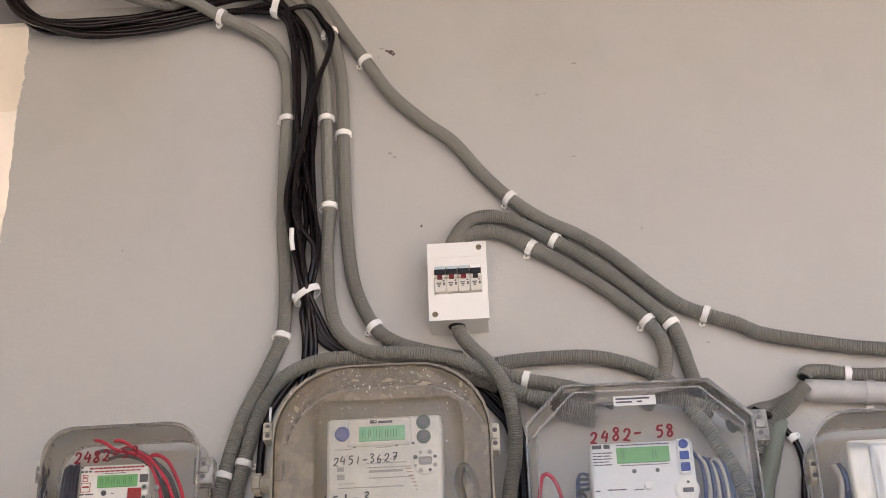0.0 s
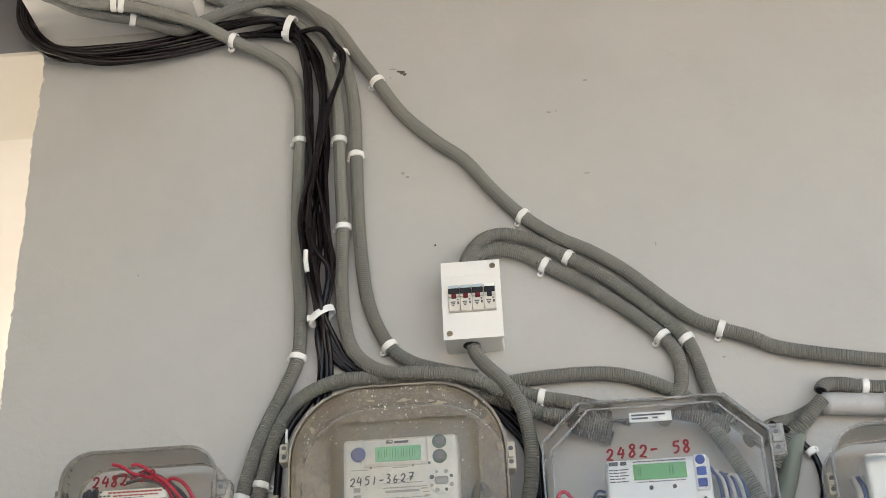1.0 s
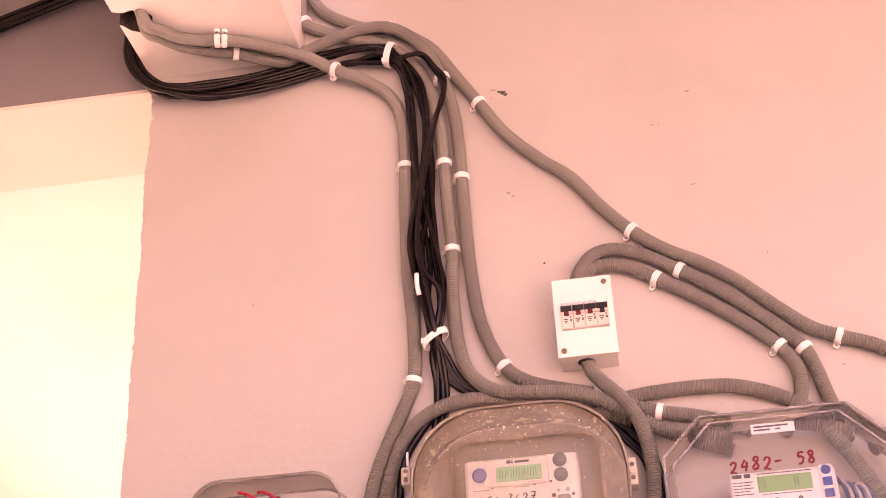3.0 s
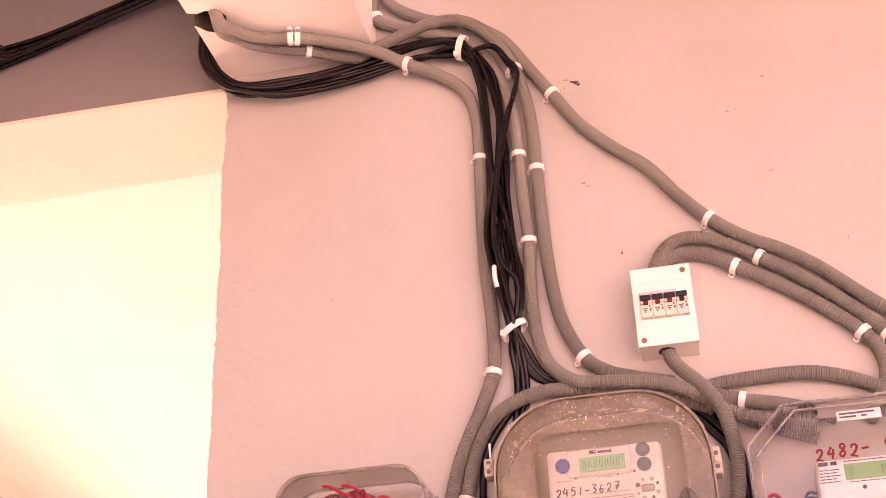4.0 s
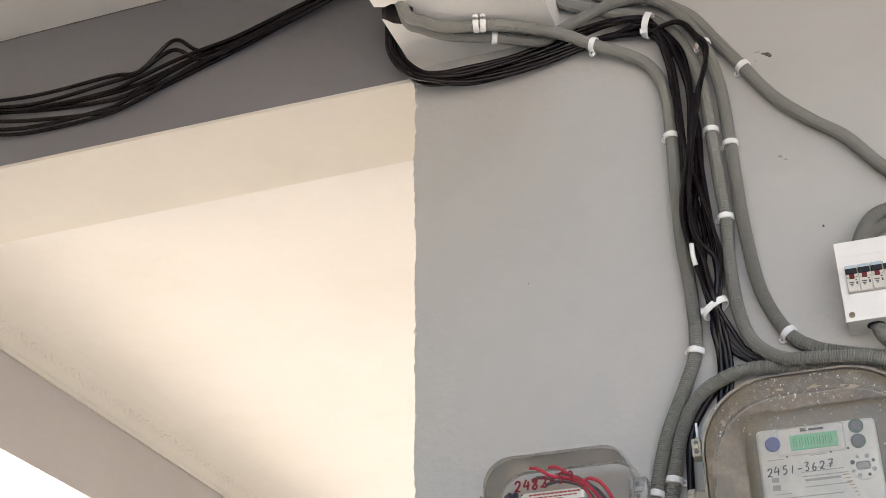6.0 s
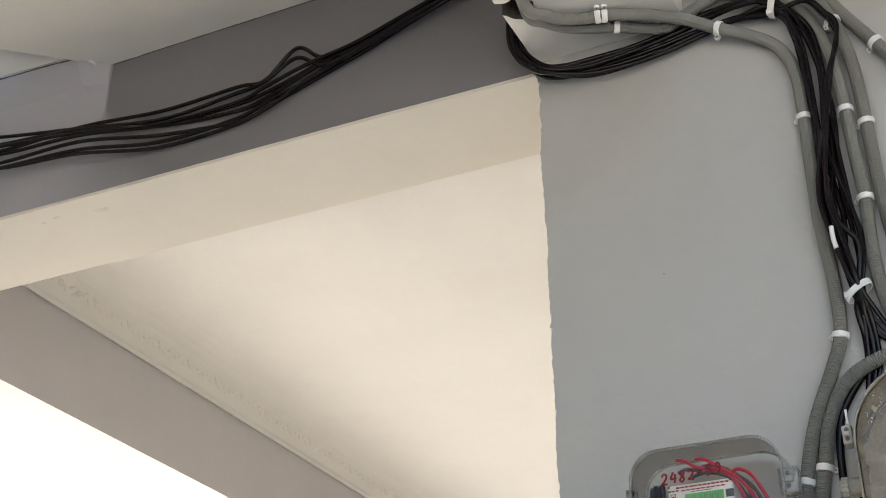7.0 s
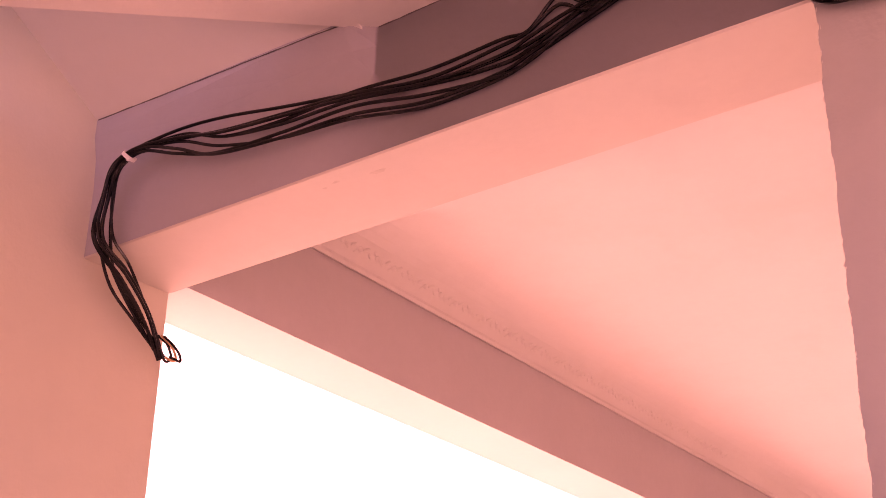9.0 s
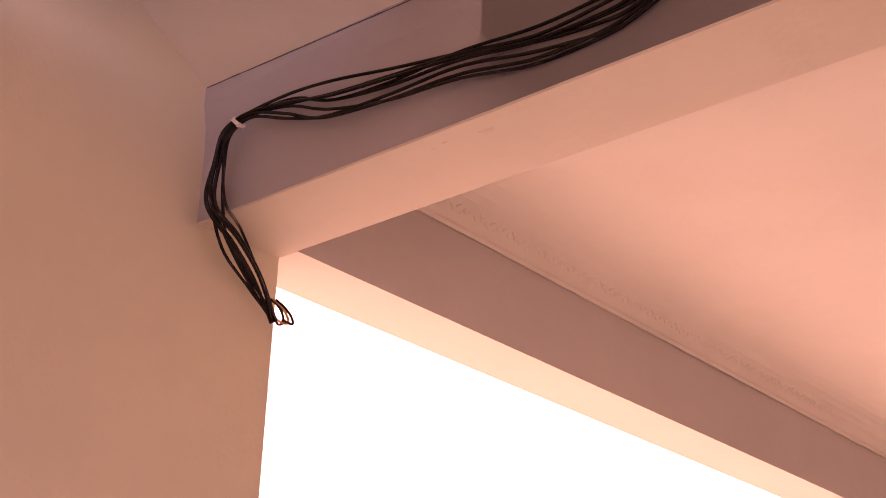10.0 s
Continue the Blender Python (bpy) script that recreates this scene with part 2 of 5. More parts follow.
def add_box(bm, lo, hi, bevel=0.0, segments=2):
    made = bmesh.ops.create_cube(bm, size=1.0)["verts"]
    size = [b - a for a, b in zip(lo, hi)]
    for v in made:
        v.co = Vector([(a + b) / 2 + c * s for a, b, c, s in zip(lo, hi, v.co, size)])
    if bevel:
        edges = {e for v in made for e in v.link_edges}
        bmesh.ops.bevel(bm, geom=list(edges), offset=bevel, segments=segments, affect="EDGES", profile=0.5)
    return bm


def box(lo, hi, bevel=0.0, segments=2):
    return add_box(bmesh.new(), lo, hi, bevel, segments)


def prism(outline, axis_from, axis_to, axis="y"):
    """A solid between two planes, from an outline of (a, b): (x, z) along y, (x, y) along z."""
    bm = bmesh.new()
    put = (lambda p, d: (p[0], d, p[1])) if axis == "y" else (lambda p, d: (p[0], p[1], d))
    one = [bm.verts.new(put(p, axis_from)) for p in outline]
    two = [bm.verts.new(put(p, axis_to)) for p in outline]
    bm.faces.new(one)
    bm.faces.new(two[::-1])
    for i in range(len(outline)):
        j = (i + 1) % len(outline)
        bm.faces.new((one[i], two[i], two[j], one[j]))
    return bm


def spline(points, step):
    """A smooth line through the points, sampled at even steps."""
    p = [Vector(a) for a in points]
    p = [2 * p[0] - p[1]] + p + [2 * p[-1] - p[-2]]
    dense = []
    for a, b, c, d in zip(p, p[1:], p[2:], p[3:]):
        n = max(4, int((c - b).length / 0.004))
        for k in range(n):
            t = k / n
            dense.append(0.5 * (2 * b + (c - a) * t + (2 * a - 5 * b + 4 * c - d) * t * t + (3 * b - a - 3 * c + d) * t ** 3))
    dense.append(p[-2])
    out, need = [dense[0]], step
    for a, b in zip(dense, dense[1:]):
        length = (b - a).length
        at = need
        while at <= length and length > 0:
            out.append(a.lerp(b, at / length))
            at += step
        need = at - length
    return out


def frames(path):
    """A tangent and two side directions at each sample, with no twist."""
    tang = [(path[min(i + 1, len(path) - 1)] - path[max(i - 1, 0)]).normalized() for i in range(len(path))]
    side = tang[0].orthogonal().normalized()
    out = []
    for t in tang:
        side = (side - t * side.dot(t)).normalized()
        out.append((t, side, t.cross(side)))
    return out


def tube(path, radius, sides=10, bm=None, cap=True):
    """radius: a number, or a function of the sample's index."""
    bm = bm or bmesh.new()
    rings = []
    for i, (p, (t, u, v)) in enumerate(zip(path, frames(path))):
        r = radius(i) if callable(radius) else radius
        rings.append([bm.verts.new(p + r * (math.cos(2 * math.pi * k / sides) * u + math.sin(2 * math.pi * k / sides) * v)) for k in range(sides)])
    for a, b in zip(rings, rings[1:]):
        for k in range(sides):
            bm.faces.new((a[k], a[(k + 1) % sides], b[(k + 1) % sides], b[k]))
    if cap:
        bm.faces.new(rings[0])
        bm.faces.new(rings[-1][::-1])
    return bm


def disc(centre, radius, depth, normal=(0, -1, 0), sides=16, bm=None):
    """A low round button with a softened edge, standing on centre towards normal."""
    c, n = Vector(centre), Vector(normal).normalized()
    return tube([c, c + n * depth * 0.75, c + n * depth], lambda i: radius * (1, 1, 0.82)[i], sides, bm)


def lettering(text, size, at, parent, material, tilt=0.0, shear=0.0, name="lettering"):
    """Written characters, standing on a face that looks towards -y."""
    cu = bpy.data.curves.new("text", "FONT")
    cu.body, cu.size, cu.extrude, cu.shear = text, size, 0.0002, shear
    cu.offset = size * 0.005
    cu.space_character = 1.15
    tmp = bpy.data.objects.new("text", cu)
    scene.collection.objects.link(tmp)
    bpy.context.view_layer.update()
    me = bpy.data.meshes.new_from_object(tmp.evaluated_get(bpy.context.evaluated_depsgraph_get()))
    bpy.data.objects.remove(tmp)
    me.transform(pose(*at, 90, 0, 0) @ pose(0, 0, 0, 0, 0, tilt))
    me.materials.clear()
    me.materials.append(material)
    ob = new(name, me)
    ob.parent = parent
    return ob


STROKES = {      # the pen's way through each handwritten sign, on a field 0.6 wide and 1 high
    "1": [[(0.28, 0.95), (0.3, 0.5), (0.27, 0.0)]],
    "2": [[(0.05, 0.72), (0.2, 0.97), (0.45, 0.9), (0.48, 0.65), (0.3, 0.3), (0.1, 0.06), (0.12, 0.18), (0.3, 0.08), (0.6, 0.02)]],
    "3": [[(0.1, 0.9), (0.35, 0.98), (0.46, 0.8), (0.22, 0.55), (0.45, 0.4), (0.42, 0.1), (0.08, 0.05)]],
    "4": [[(0.25, 0.98), (0.14, 0.7), (0.05, 0.4), (0.3, 0.42), (0.58, 0.46)], [(0.43, 0.8), (0.42, 0.4), (0.40, 0.0)]],
    "5": [[(0.5, 0.95), (0.3, 0.95), (0.14, 0.92), (0.13, 0.6), (0.35, 0.62), (0.5, 0.4), (0.4, 0.1), (0.08, 0.04)]],
    "6": [[(0.42, 0.97), (0.2, 0.7), (0.1, 0.3), (0.22, 0.03), (0.45, 0.12), (0.45, 0.4), (0.25, 0.45), (0.12, 0.25)]],
    "7": [[(0.06, 0.9), (0.3, 0.92), (0.52, 0.92), (0.4, 0.5), (0.28, 0.0)], [(0.15, 0.45), (0.35, 0.48), (0.62, 0.5)]],
    "8": [[(0.48, 0.85), (0.25, 0.98), (0.12, 0.78), (0.3, 0.55), (0.48, 0.25), (0.28, 0.02), (0.1, 0.2), (0.3, 0.5), (0.5, 0.85)]],
    "9": [[(0.46, 0.75), (0.25, 0.97), (0.1, 0.72), (0.28, 0.52), (0.46, 0.75), (0.44, 0.35), (0.36, 0.0)]],
    "-": [[(0.05, 0.45), (0.3, 0.47), (0.55, 0.5)]]}


def handwriting(text, high, pitch, at, parent, material, tilt=0.0, pen=0.072):
    """Figures drawn with a marker on a face that looks towards -y; pen is the stroke's half width in heights."""
    rnd = random.Random(len(text) * 7 + 1)
    bm = bmesh.new()
    x0, y, z0 = at
    up = math.tan(radians(tilt))
    for k, sign in enumerate(text):
        lift, lean, size = rnd.uniform(-0.06, 0.06) * high, rnd.uniform(0.02, 0.18), high * rnd.uniform(0.92, 1.08)
        for stroke in STROKES.get(sign, ()):
            line = spline([(x0 + k * pitch + (a + lean * b) * size, y, z0 + up * k * pitch + lift + b * size) for a, b in stroke], high * 0.06)
            wide = lambda i: high * pen * (1.0 + 0.35 * noise.noise((i * 0.35, k * 2.0, 3.0)))
            piece = tube(line, wide, 6)
            for v in piece.verts:
                v.co.y = y + (v.co.y - y) * 0.18
            me = bpy.data.meshes.new("ink")
            piece.to_mesh(me)
            bm.from_mesh(me)
            bpy.data.meshes.remove(me)
    return part("handwriting", bm, material, parent)


def bars(rows, y, parent, material, name="print_bar"):
    """Small print that cannot be read: rows of x from, x to, z, height."""
    rnd = random.Random(len(rows) * 13 + 5)
    for a, b, z, h in rows:
        while b - a > 0.012 and h < 0.0025:        # long lines fall into words
            w = rnd.uniform(0.003, 0.0075)
            part(name, box((a, y - 0.0004, z), (a + w, y + 0.0004, z + h)), material, parent)
            a += w + 0.0011
        part(name, box((a, y - 0.0004, z), (b, y + 0.0004, z + h)), material, parent)


# ---------------------------------------------------------------- the shell of the place
WALL_END, SOFFIT, CEIL = 0.0, 3.0, 3.32
LEFT = -1.868
ROOM = 3.4
BACK = 0.238


def structure(name, bm, materials, label="", category="wall"):
    ob = finish(name, bm, materials)
    return tagged(ob, label, category, kind="structure")


def setting():
    # meter wall, with an uneven painted corner
    rnd = random.Random(4)
    ragged = lambda z: 0.0034 * noise.noise((0, 3, z * 8)) + 0.0026 * noise.noise((5, 0, z * 34)) + 0.0022 * noise.noise((2, 7, z * 95))
    zs = [0.005 * i for i in range(601)]
    edge = [(WALL_END + ragged(z), z) for z in zs]
    outline = edge + [(0.0, CEIL + 0.1), (4.6, CEIL + 0.1), (4.6, 0.0)]
    bm = prism(outline, 0.0, BACK)
    bm.faces.ensure_lookup_table()
    for f in bm.faces:
        c = f.calc_center_median()
        if c.x < 0.02 and c.y > 0.001 or c.y > BACK - 0.01:
            f.material_index = 1
    wall = structure("wall_north", bm, [M["wall"], M["cream"]], "light grey painted plaster wall with a rough corner")
    flecks = bmesh.new()
    for _ in range(26):
        z = rnd.uniform(2.1, 2.99)
        w, h = rnd.uniform(0.0006, 0.0015), rnd.uniform(0.002, 0.006)
        x = ragged(z) + rnd.uniform(-0.001, 0.002)
        ring = [(x + w * math.cos(k * 1.047) * rnd.uniform(0.6, 1.2), z + h * math.sin(k * 1.047) * rnd.uniform(0.6, 1.2)) for k in range(6)]
        top = flecks.verts.new((x, -0.0016, z))
        vs = [flecks.verts.new((a, -0.0002, b)) for a, b in ring]
        for k in range(6):
            flecks.faces.new((vs[k], vs[(k + 1) % 6], top))
    chips = part("edge_flecks", flecks, M["cream"], wall, "cream paint flecks along the corner")
    chips["kind"] = "stuff"

    # beam over the opening: grey face, its western stretch built up and leaning out at the top; cream underside
    rows = ((-0.001, -0.012, -0.012), (-0.3, -0.018, -0.017), (-0.7, -0.0215, -0.019), (-0.952, -0.024, -0.019), (-1.014, -0.0250, -0.069), (-1.2, -0.0275, -0.067),
            (-1.5, -0.031, -0.060), (LEFT, -0.035, -0.053))
    bm = bmesh.new()
    rings = []
    for x, low, high in rows:
        up = 3.46
        rings.append([bm.verts.new((x, y, z)) for y, z in ((low + 0.004, SOFFIT), (low, SOFFIT + 0.004), (low, SOFFIT + 0.19), (low * 0.7 + high * 0.3, SOFFIT + 0.27),
                                                           (high, SOFFIT + 0.33), (high, up), (BACK, up), (BACK, SOFFIT))])
    for a, b in zip(rings, rings[1:]):
        for k in range(8):
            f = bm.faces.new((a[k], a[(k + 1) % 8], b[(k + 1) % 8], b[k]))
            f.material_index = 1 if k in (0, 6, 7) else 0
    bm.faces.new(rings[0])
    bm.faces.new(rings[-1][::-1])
    structure("beam_north", bm, [M["beam"], M["soffit"]], "grey plastered beam, coloured lighter where lit, with cream underside", "beam")

    # side wall; its unseen upper part is added height that blocks the sun
    structure("wall_west", box((LEFT - 0.23, -ROOM, 0.0), (LEFT, BACK, 8.0)), M["side"], "plain beige painted side wall")
    # cross beam with a broken pocket where the conduits come out
    pocket = [(0.0, -0.188), (0.016, -0.182), (0.03, -0.186), (0.052, -0.180), (0.06, -0.165), (0.054, -0.148), (0.055, -0.131), (0.04, -0.134),
              (0.028, -0.128), (0.014, -0.136), (0.005, -0.15), (0.0, -0.155)]
    outline = [(0.27, 0.0), (0.27, -ROOM), (0.0, -ROOM)] + pocket + [(0.0, 0.0)]
    bm = prism(outline, 3.032, 3.10, "z")
    for f in bm.faces:
        c = f.calc_center_median()
        if -0.2 < c.y < -0.12 and c.x < 0.1:
            f.material_index = 1
    add_box(bm, (0.0, -ROOM, 3.1005), (0.27, 0.0, CEIL + 0.1))
    for f in bm.faces:
        c = f.calc_center_median()
        if abs(c.z - 3.1005) < 1e-4:
            f.material_index = 1
    structure("beam_cross", bm, [M["ceiling"], M["mortar"]], "off-white cross beam with a broken pocket in its underside", "beam")
    # landing slab with a slanting edge, and the sloping underside of the stair beyond it
    slab = [(-0.001, 0.006), (-0.945, 0.0), (-1.017, -0.067), (-1.539, -0.541), (-2.3, -1.232), (-2.3, -ROOM), (-0.001, -ROOM)]
    structure("ceiling_landing", prism(slab, CEIL, CEIL + 0.05, "z"), M["ceiling"], "off-white landing slab underside", "ceiling")
    # unseen ledge, added with open sky beyond it to darken the wall's top
    structure("ceiling_unseen_east", box((0.38, -1.7, 3.19), (4.6, -0.001, 3.31)), M["floor"], "unseen dark cement ledge added to shade the wall's top", "ceiling")
    # unseen wall behind the camera, added to block daylight from the west side
    structure("wall_unseen_south", box((LEFT - 0.23, -ROOM - 0.2, 0.0), (-0.5, -ROOM, 3.31)), M["side"], "unseen beige wall added to dim the west side")
    # unseen wall above the meter wall, added to keep sun off the floor
    structure("wall_unseen_upper", box((0.0, 0.0, CEIL + 0.101), (4.6, BACK, 8.0)), M["cream"], "unseen cream wall added above to block the sun")
    bm = bmesh.new()
    a = [(-0.98, -0.02, 3.298), (LEFT, -0.05, 3.378), (LEFT, -0.80, 3.847), (-0.98, -0.80, 3.767)]
    lo = [bm.verts.new(p) for p in a]
    hi = [bm.verts.new((x, y, z + 0.15)) for x, y, z in a]
    bm.faces.new(lo)
    bm.faces.new(hi[::-1])
    for i in range(4):
        bm.faces.new((lo[i], hi[i], hi[(i + 1) % 4], lo[(i + 1) % 4]))
    structure("ceiling_stair", bm, M["ceiling"], "sloping off-white underside of a stair flight", "ceiling")
    for name, pts in (("trim_crack_stair", [(-1.012, -0.0700, 3.3225), (-1.1, -0.0690, 3.3290), (-1.2, -0.0680, 3.3350), (-1.35, -0.0645, 3.3450), (-1.5, -0.0608, 3.3550), (-1.7, -0.0570, 3.3680), (LEFT, -0.0535, 3.3795)]),
                      ("trim_crack_beam", [(-0.952, -0.020, 3.3195), (-0.7, -0.0200, 3.3200), (-0.4, -0.0185, 3.3195), (-0.01, -0.013, 3.3200)])):
        path = [p + Vector((0, 0, 0.0009 * noise.noise((p.x * 14, 0, 0)))) for p in spline(pts, 0.012)]
        structure(name, tube(path, lambda i: 0.0016 + 0.0010 * noise.noise((i * 0.3, 4, 0)), 6), M["crack"], "thin dark crack along a plaster joint", "crack")
    # unseen slab over the stair, added to limit the sky light from above
    structure("roof_unseen", box((LEFT, -0.80, 4.6), (-0.001, BACK, 4.75)), M["ceiling"], "unseen slab added overhead to close off the sky", "ceiling")

    # porch beyond the opening
    structure("ceiling_porch", box((-2.6, BACK, 3.40), (4.6, 7.0, 3.5)), M["cream"], "cream porch ceiling", "ceiling")
    skew = lambda x, y: x - 0.050 * (y - BACK)
    bm = bmesh.new()
    y0, y1 = BACK + 0.001, 7.0
    corners = [(-1.797, 3.0), (-1.797, 3.40), (-2.03, 3.40), (-2.03, 3.0)]
    one = [bm.verts.new((skew(x, y0), y0, z)) for x, z in corners]
    two = [bm.verts.new((skew(x, y1), y1, z)) for x, z in corners]
    bm.faces.new(one)
    bm.faces.new(two[::-1])
    for i in range(4):
        f = bm.faces.new((one[i], two[i], two[(i + 1) % 4], one[(i + 1) % 4]))
        f.material_index = 1 if i == 3 else 0
    structure("beam_west", bm, [M["brown"], M["sunny_cream"]], "mauve grey porch beam with a cream underside", "beam")
    # both of these walls are unseen, added to close the porch off
    structure("wall_unseen_porch", box((1.3, BACK, 0.0), (1.5, 7.0, 3.36)), M["cream"], "unseen cream wall added to close the porch side")
    structure("wall_unseen_porch_end", box((-2.6, 7.0, 0.0), (4.6, 7.2, 3.5)), M["cream"], "unseen cream wall added to close the porch end")
    structure("floor", box((LEFT - 0.23, -ROOM, -0.1), (4.6, 7.0, 0.0)), M["floor"], "grey cement floor", "floor")
    bm = bmesh.new()
    bmesh.ops.create_grid(bm, x_segments=4, y_segments=4, size=1500)
    for v in bm.verts:
        v.co.z = -0.12
    structure("ground", bm, M["ground"], "pale concrete street ground", "ground")

    # plaster cornice: a cove with a scrolled relief
    prof = [(0.0, 0.292), (0.010, 0.289), (0.014, 0.300), (0.022, 0.304), (0.030, 0.318), (0.044, 0.346), (0.066, 0.370), (0.094, 0.385), (0.125, 0.393), (0.160, 0.3985), (0.20, 0.3999),
            (0.201, 0.402), (0.0, 0.402)]
    bm = bmesh.new()
    rows = []
    for k in range(2):
        y = (y0, y1)[k]
        rows.append([bm.verts.new((skew(-1.796, y) + dx, y, 3.0 + dz)) for dx, dz in prof])
    for i in range(len(prof)):
        j = (i + 1) % len(prof)
        bm.faces.new((rows[0][i], rows[0][j], rows[1][j], rows[1][i]))
    cornice = structure("trim_cornice", bm, M["cream"], "cream plaster cornice with a scrolled floral relief", "cornice")
    bm = bmesh.new()
    y = BACK + 0.05
    k = 0
    while y < 3.6:
        base = Vector((skew(-1.796, y) + 0.0405, y, 3.0 + 0.3440))
        up = Vector((0.55, 0, 0.83)).normalized()
        along = Vector((-0.050, 1, 0)).normalized()
        turn = 1 if k % 2 else -1
        out = along.cross(up)
        for da, du, la, lu, spin in ((0.0, 0.0, 0.013, 0.011, 0.0), (0.026, 0.009 * turn, 0.018, 0.0065, 0.5 * turn), (0.050, -0.006 * turn, 0.015, 0.006, -0.6 * turn), (-0.020, -0.012 * turn, 0.013, 0.005, 0.7 * turn)):
            a2 = along * math.cos(spin) + up * math.sin(spin)
            u2 = up * math.cos(spin) - along * math.sin(spin)
            c = base + along * da + up * du
            m = Matrix(((a2.x * la, u2.x * lu, out.x * 0.006, c.x), (a2.y * la, u2.y * lu, out.y * 0.006, c.y), (a2.z * la, u2.z * lu, out.z * 0.006, c.z), (0, 0, 0, 1)))
            bmesh.ops.create_icosphere(bm, subdivisions=2, radius=1.0, matrix=m)
        y += 0.085
        k += 1
    part("relief", bm, M["cream"], cornice, smooth=True)


setting()


# ---------------------------------------------------------------- conduits and their clips
R = 0.0102
OFF = -0.0125


def conduit(points, radius=R, label="grey corrugated flexible conduit clipped along the wall", smooth_part=False):
    """points: (x, z) on the wall, or (x, y, z)."""
    p3 = [(p[0], OFF, p[1]) if len(p) == 2 else p for p in points]
    path = spline(p3, 0.00068)
    def ring(i):
        stretched = min(1.0, max(0.0, (path[i].z - 2.50) / 0.25))    # the long runs are pulled straight, so their ribs lie open
        return radius * (1.0, 1.02, 1.02, 1.0, 0.85 + 0.125 * stretched)[i % 5]
    bm = tube(path, ring, 12)
    ob = finish("conduit", bm, M["conduit"], smooth=False)
    tagged(ob, label, "conduit", "conduits")
    return path


def clip_at(path, at, tab=1, radius=R, wide=0.0105, twist=0.0):
    """A white saddle clip over a conduit, at the sample nearest to at."""
    a = Vector((at[0], OFF, at[1])) if len(at) == 2 else Vector(at)
    i = min(range(len(path)), key=lambda k: (path[k] - a).length)
    i = min(max(i, 3), len(path) - 4)
    p, t = path[i], (path[i + 3] - path[i - 3]).normalized()
    out = Vector((0, -1, 0)) if abs(t.y) < 0.8 and p.z < 3.012 or p.x > 0.262 else Vector((0, 0, -1))
    t = (t - out * t.dot(out)).normalized()
    s = t.cross(out) * tab
    holder = thing("conduit_clip", "white plastic saddle clip nailed over a grey conduit", "clip", "conduit clips")
    bm = bmesh.new()
    inner, outer = radius + 0.0006, radius + 0.0026
    n = 14
    rings = []
    for k in range(n + 1):
        ang = math.pi * (-0.06 + 1.12 * k / n)
        d = math.cos(ang) * s + math.sin(ang) * out
        w = wide / 2 * (1 - 0.12 * math.sin(ang * 2) ** 2)
        rings.append([bm.verts.new(p + d * r + t * h) for r, h in ((inner, -w), (outer, -w + 0.001), (outer, w - 0.001), (inner, w))])
    for q, r in zip(rings, rings[1:]):
        for k in range(4):
            bm.faces.new((q[k], q[(k + 1) % 4], r[(k + 1) % 4], r[k]))
    bm.faces.new(rings[0])
    bm.faces.new(rings[-1][::-1])
    part("band", bm, M["white"], holder, smooth=False)
    bm = bmesh.new()
    foot = p - out * (radius + 0.0005) + s * (outer + 0.0015)
    c = [foot + s * a + t * b for a, b in ((-0.005, -wide / 2.2), (0.001, -wide / 2.5), (0.0030, 0), (0.001, wide / 2.5), (-0.005, wide / 2.2))]
    lo = [bm.verts.new(v) for v in c]
    hi = [bm.verts.new(v + out * 0.005) for v in c]
    bm.faces.new(lo)
    bm.faces.new(hi[::-1])
    for k in range(5):
        bm.faces.new((lo[k], hi[k], hi[(k + 1) % 5], lo[(k + 1) % 5]))
    part("foot", bm, M["white"], holder)
    part("nail", disc(foot + out * 0.005 - s * 0.001, 0.0015, 0.0012, out, 10), M["steel"], holder, "dull steel nail head")


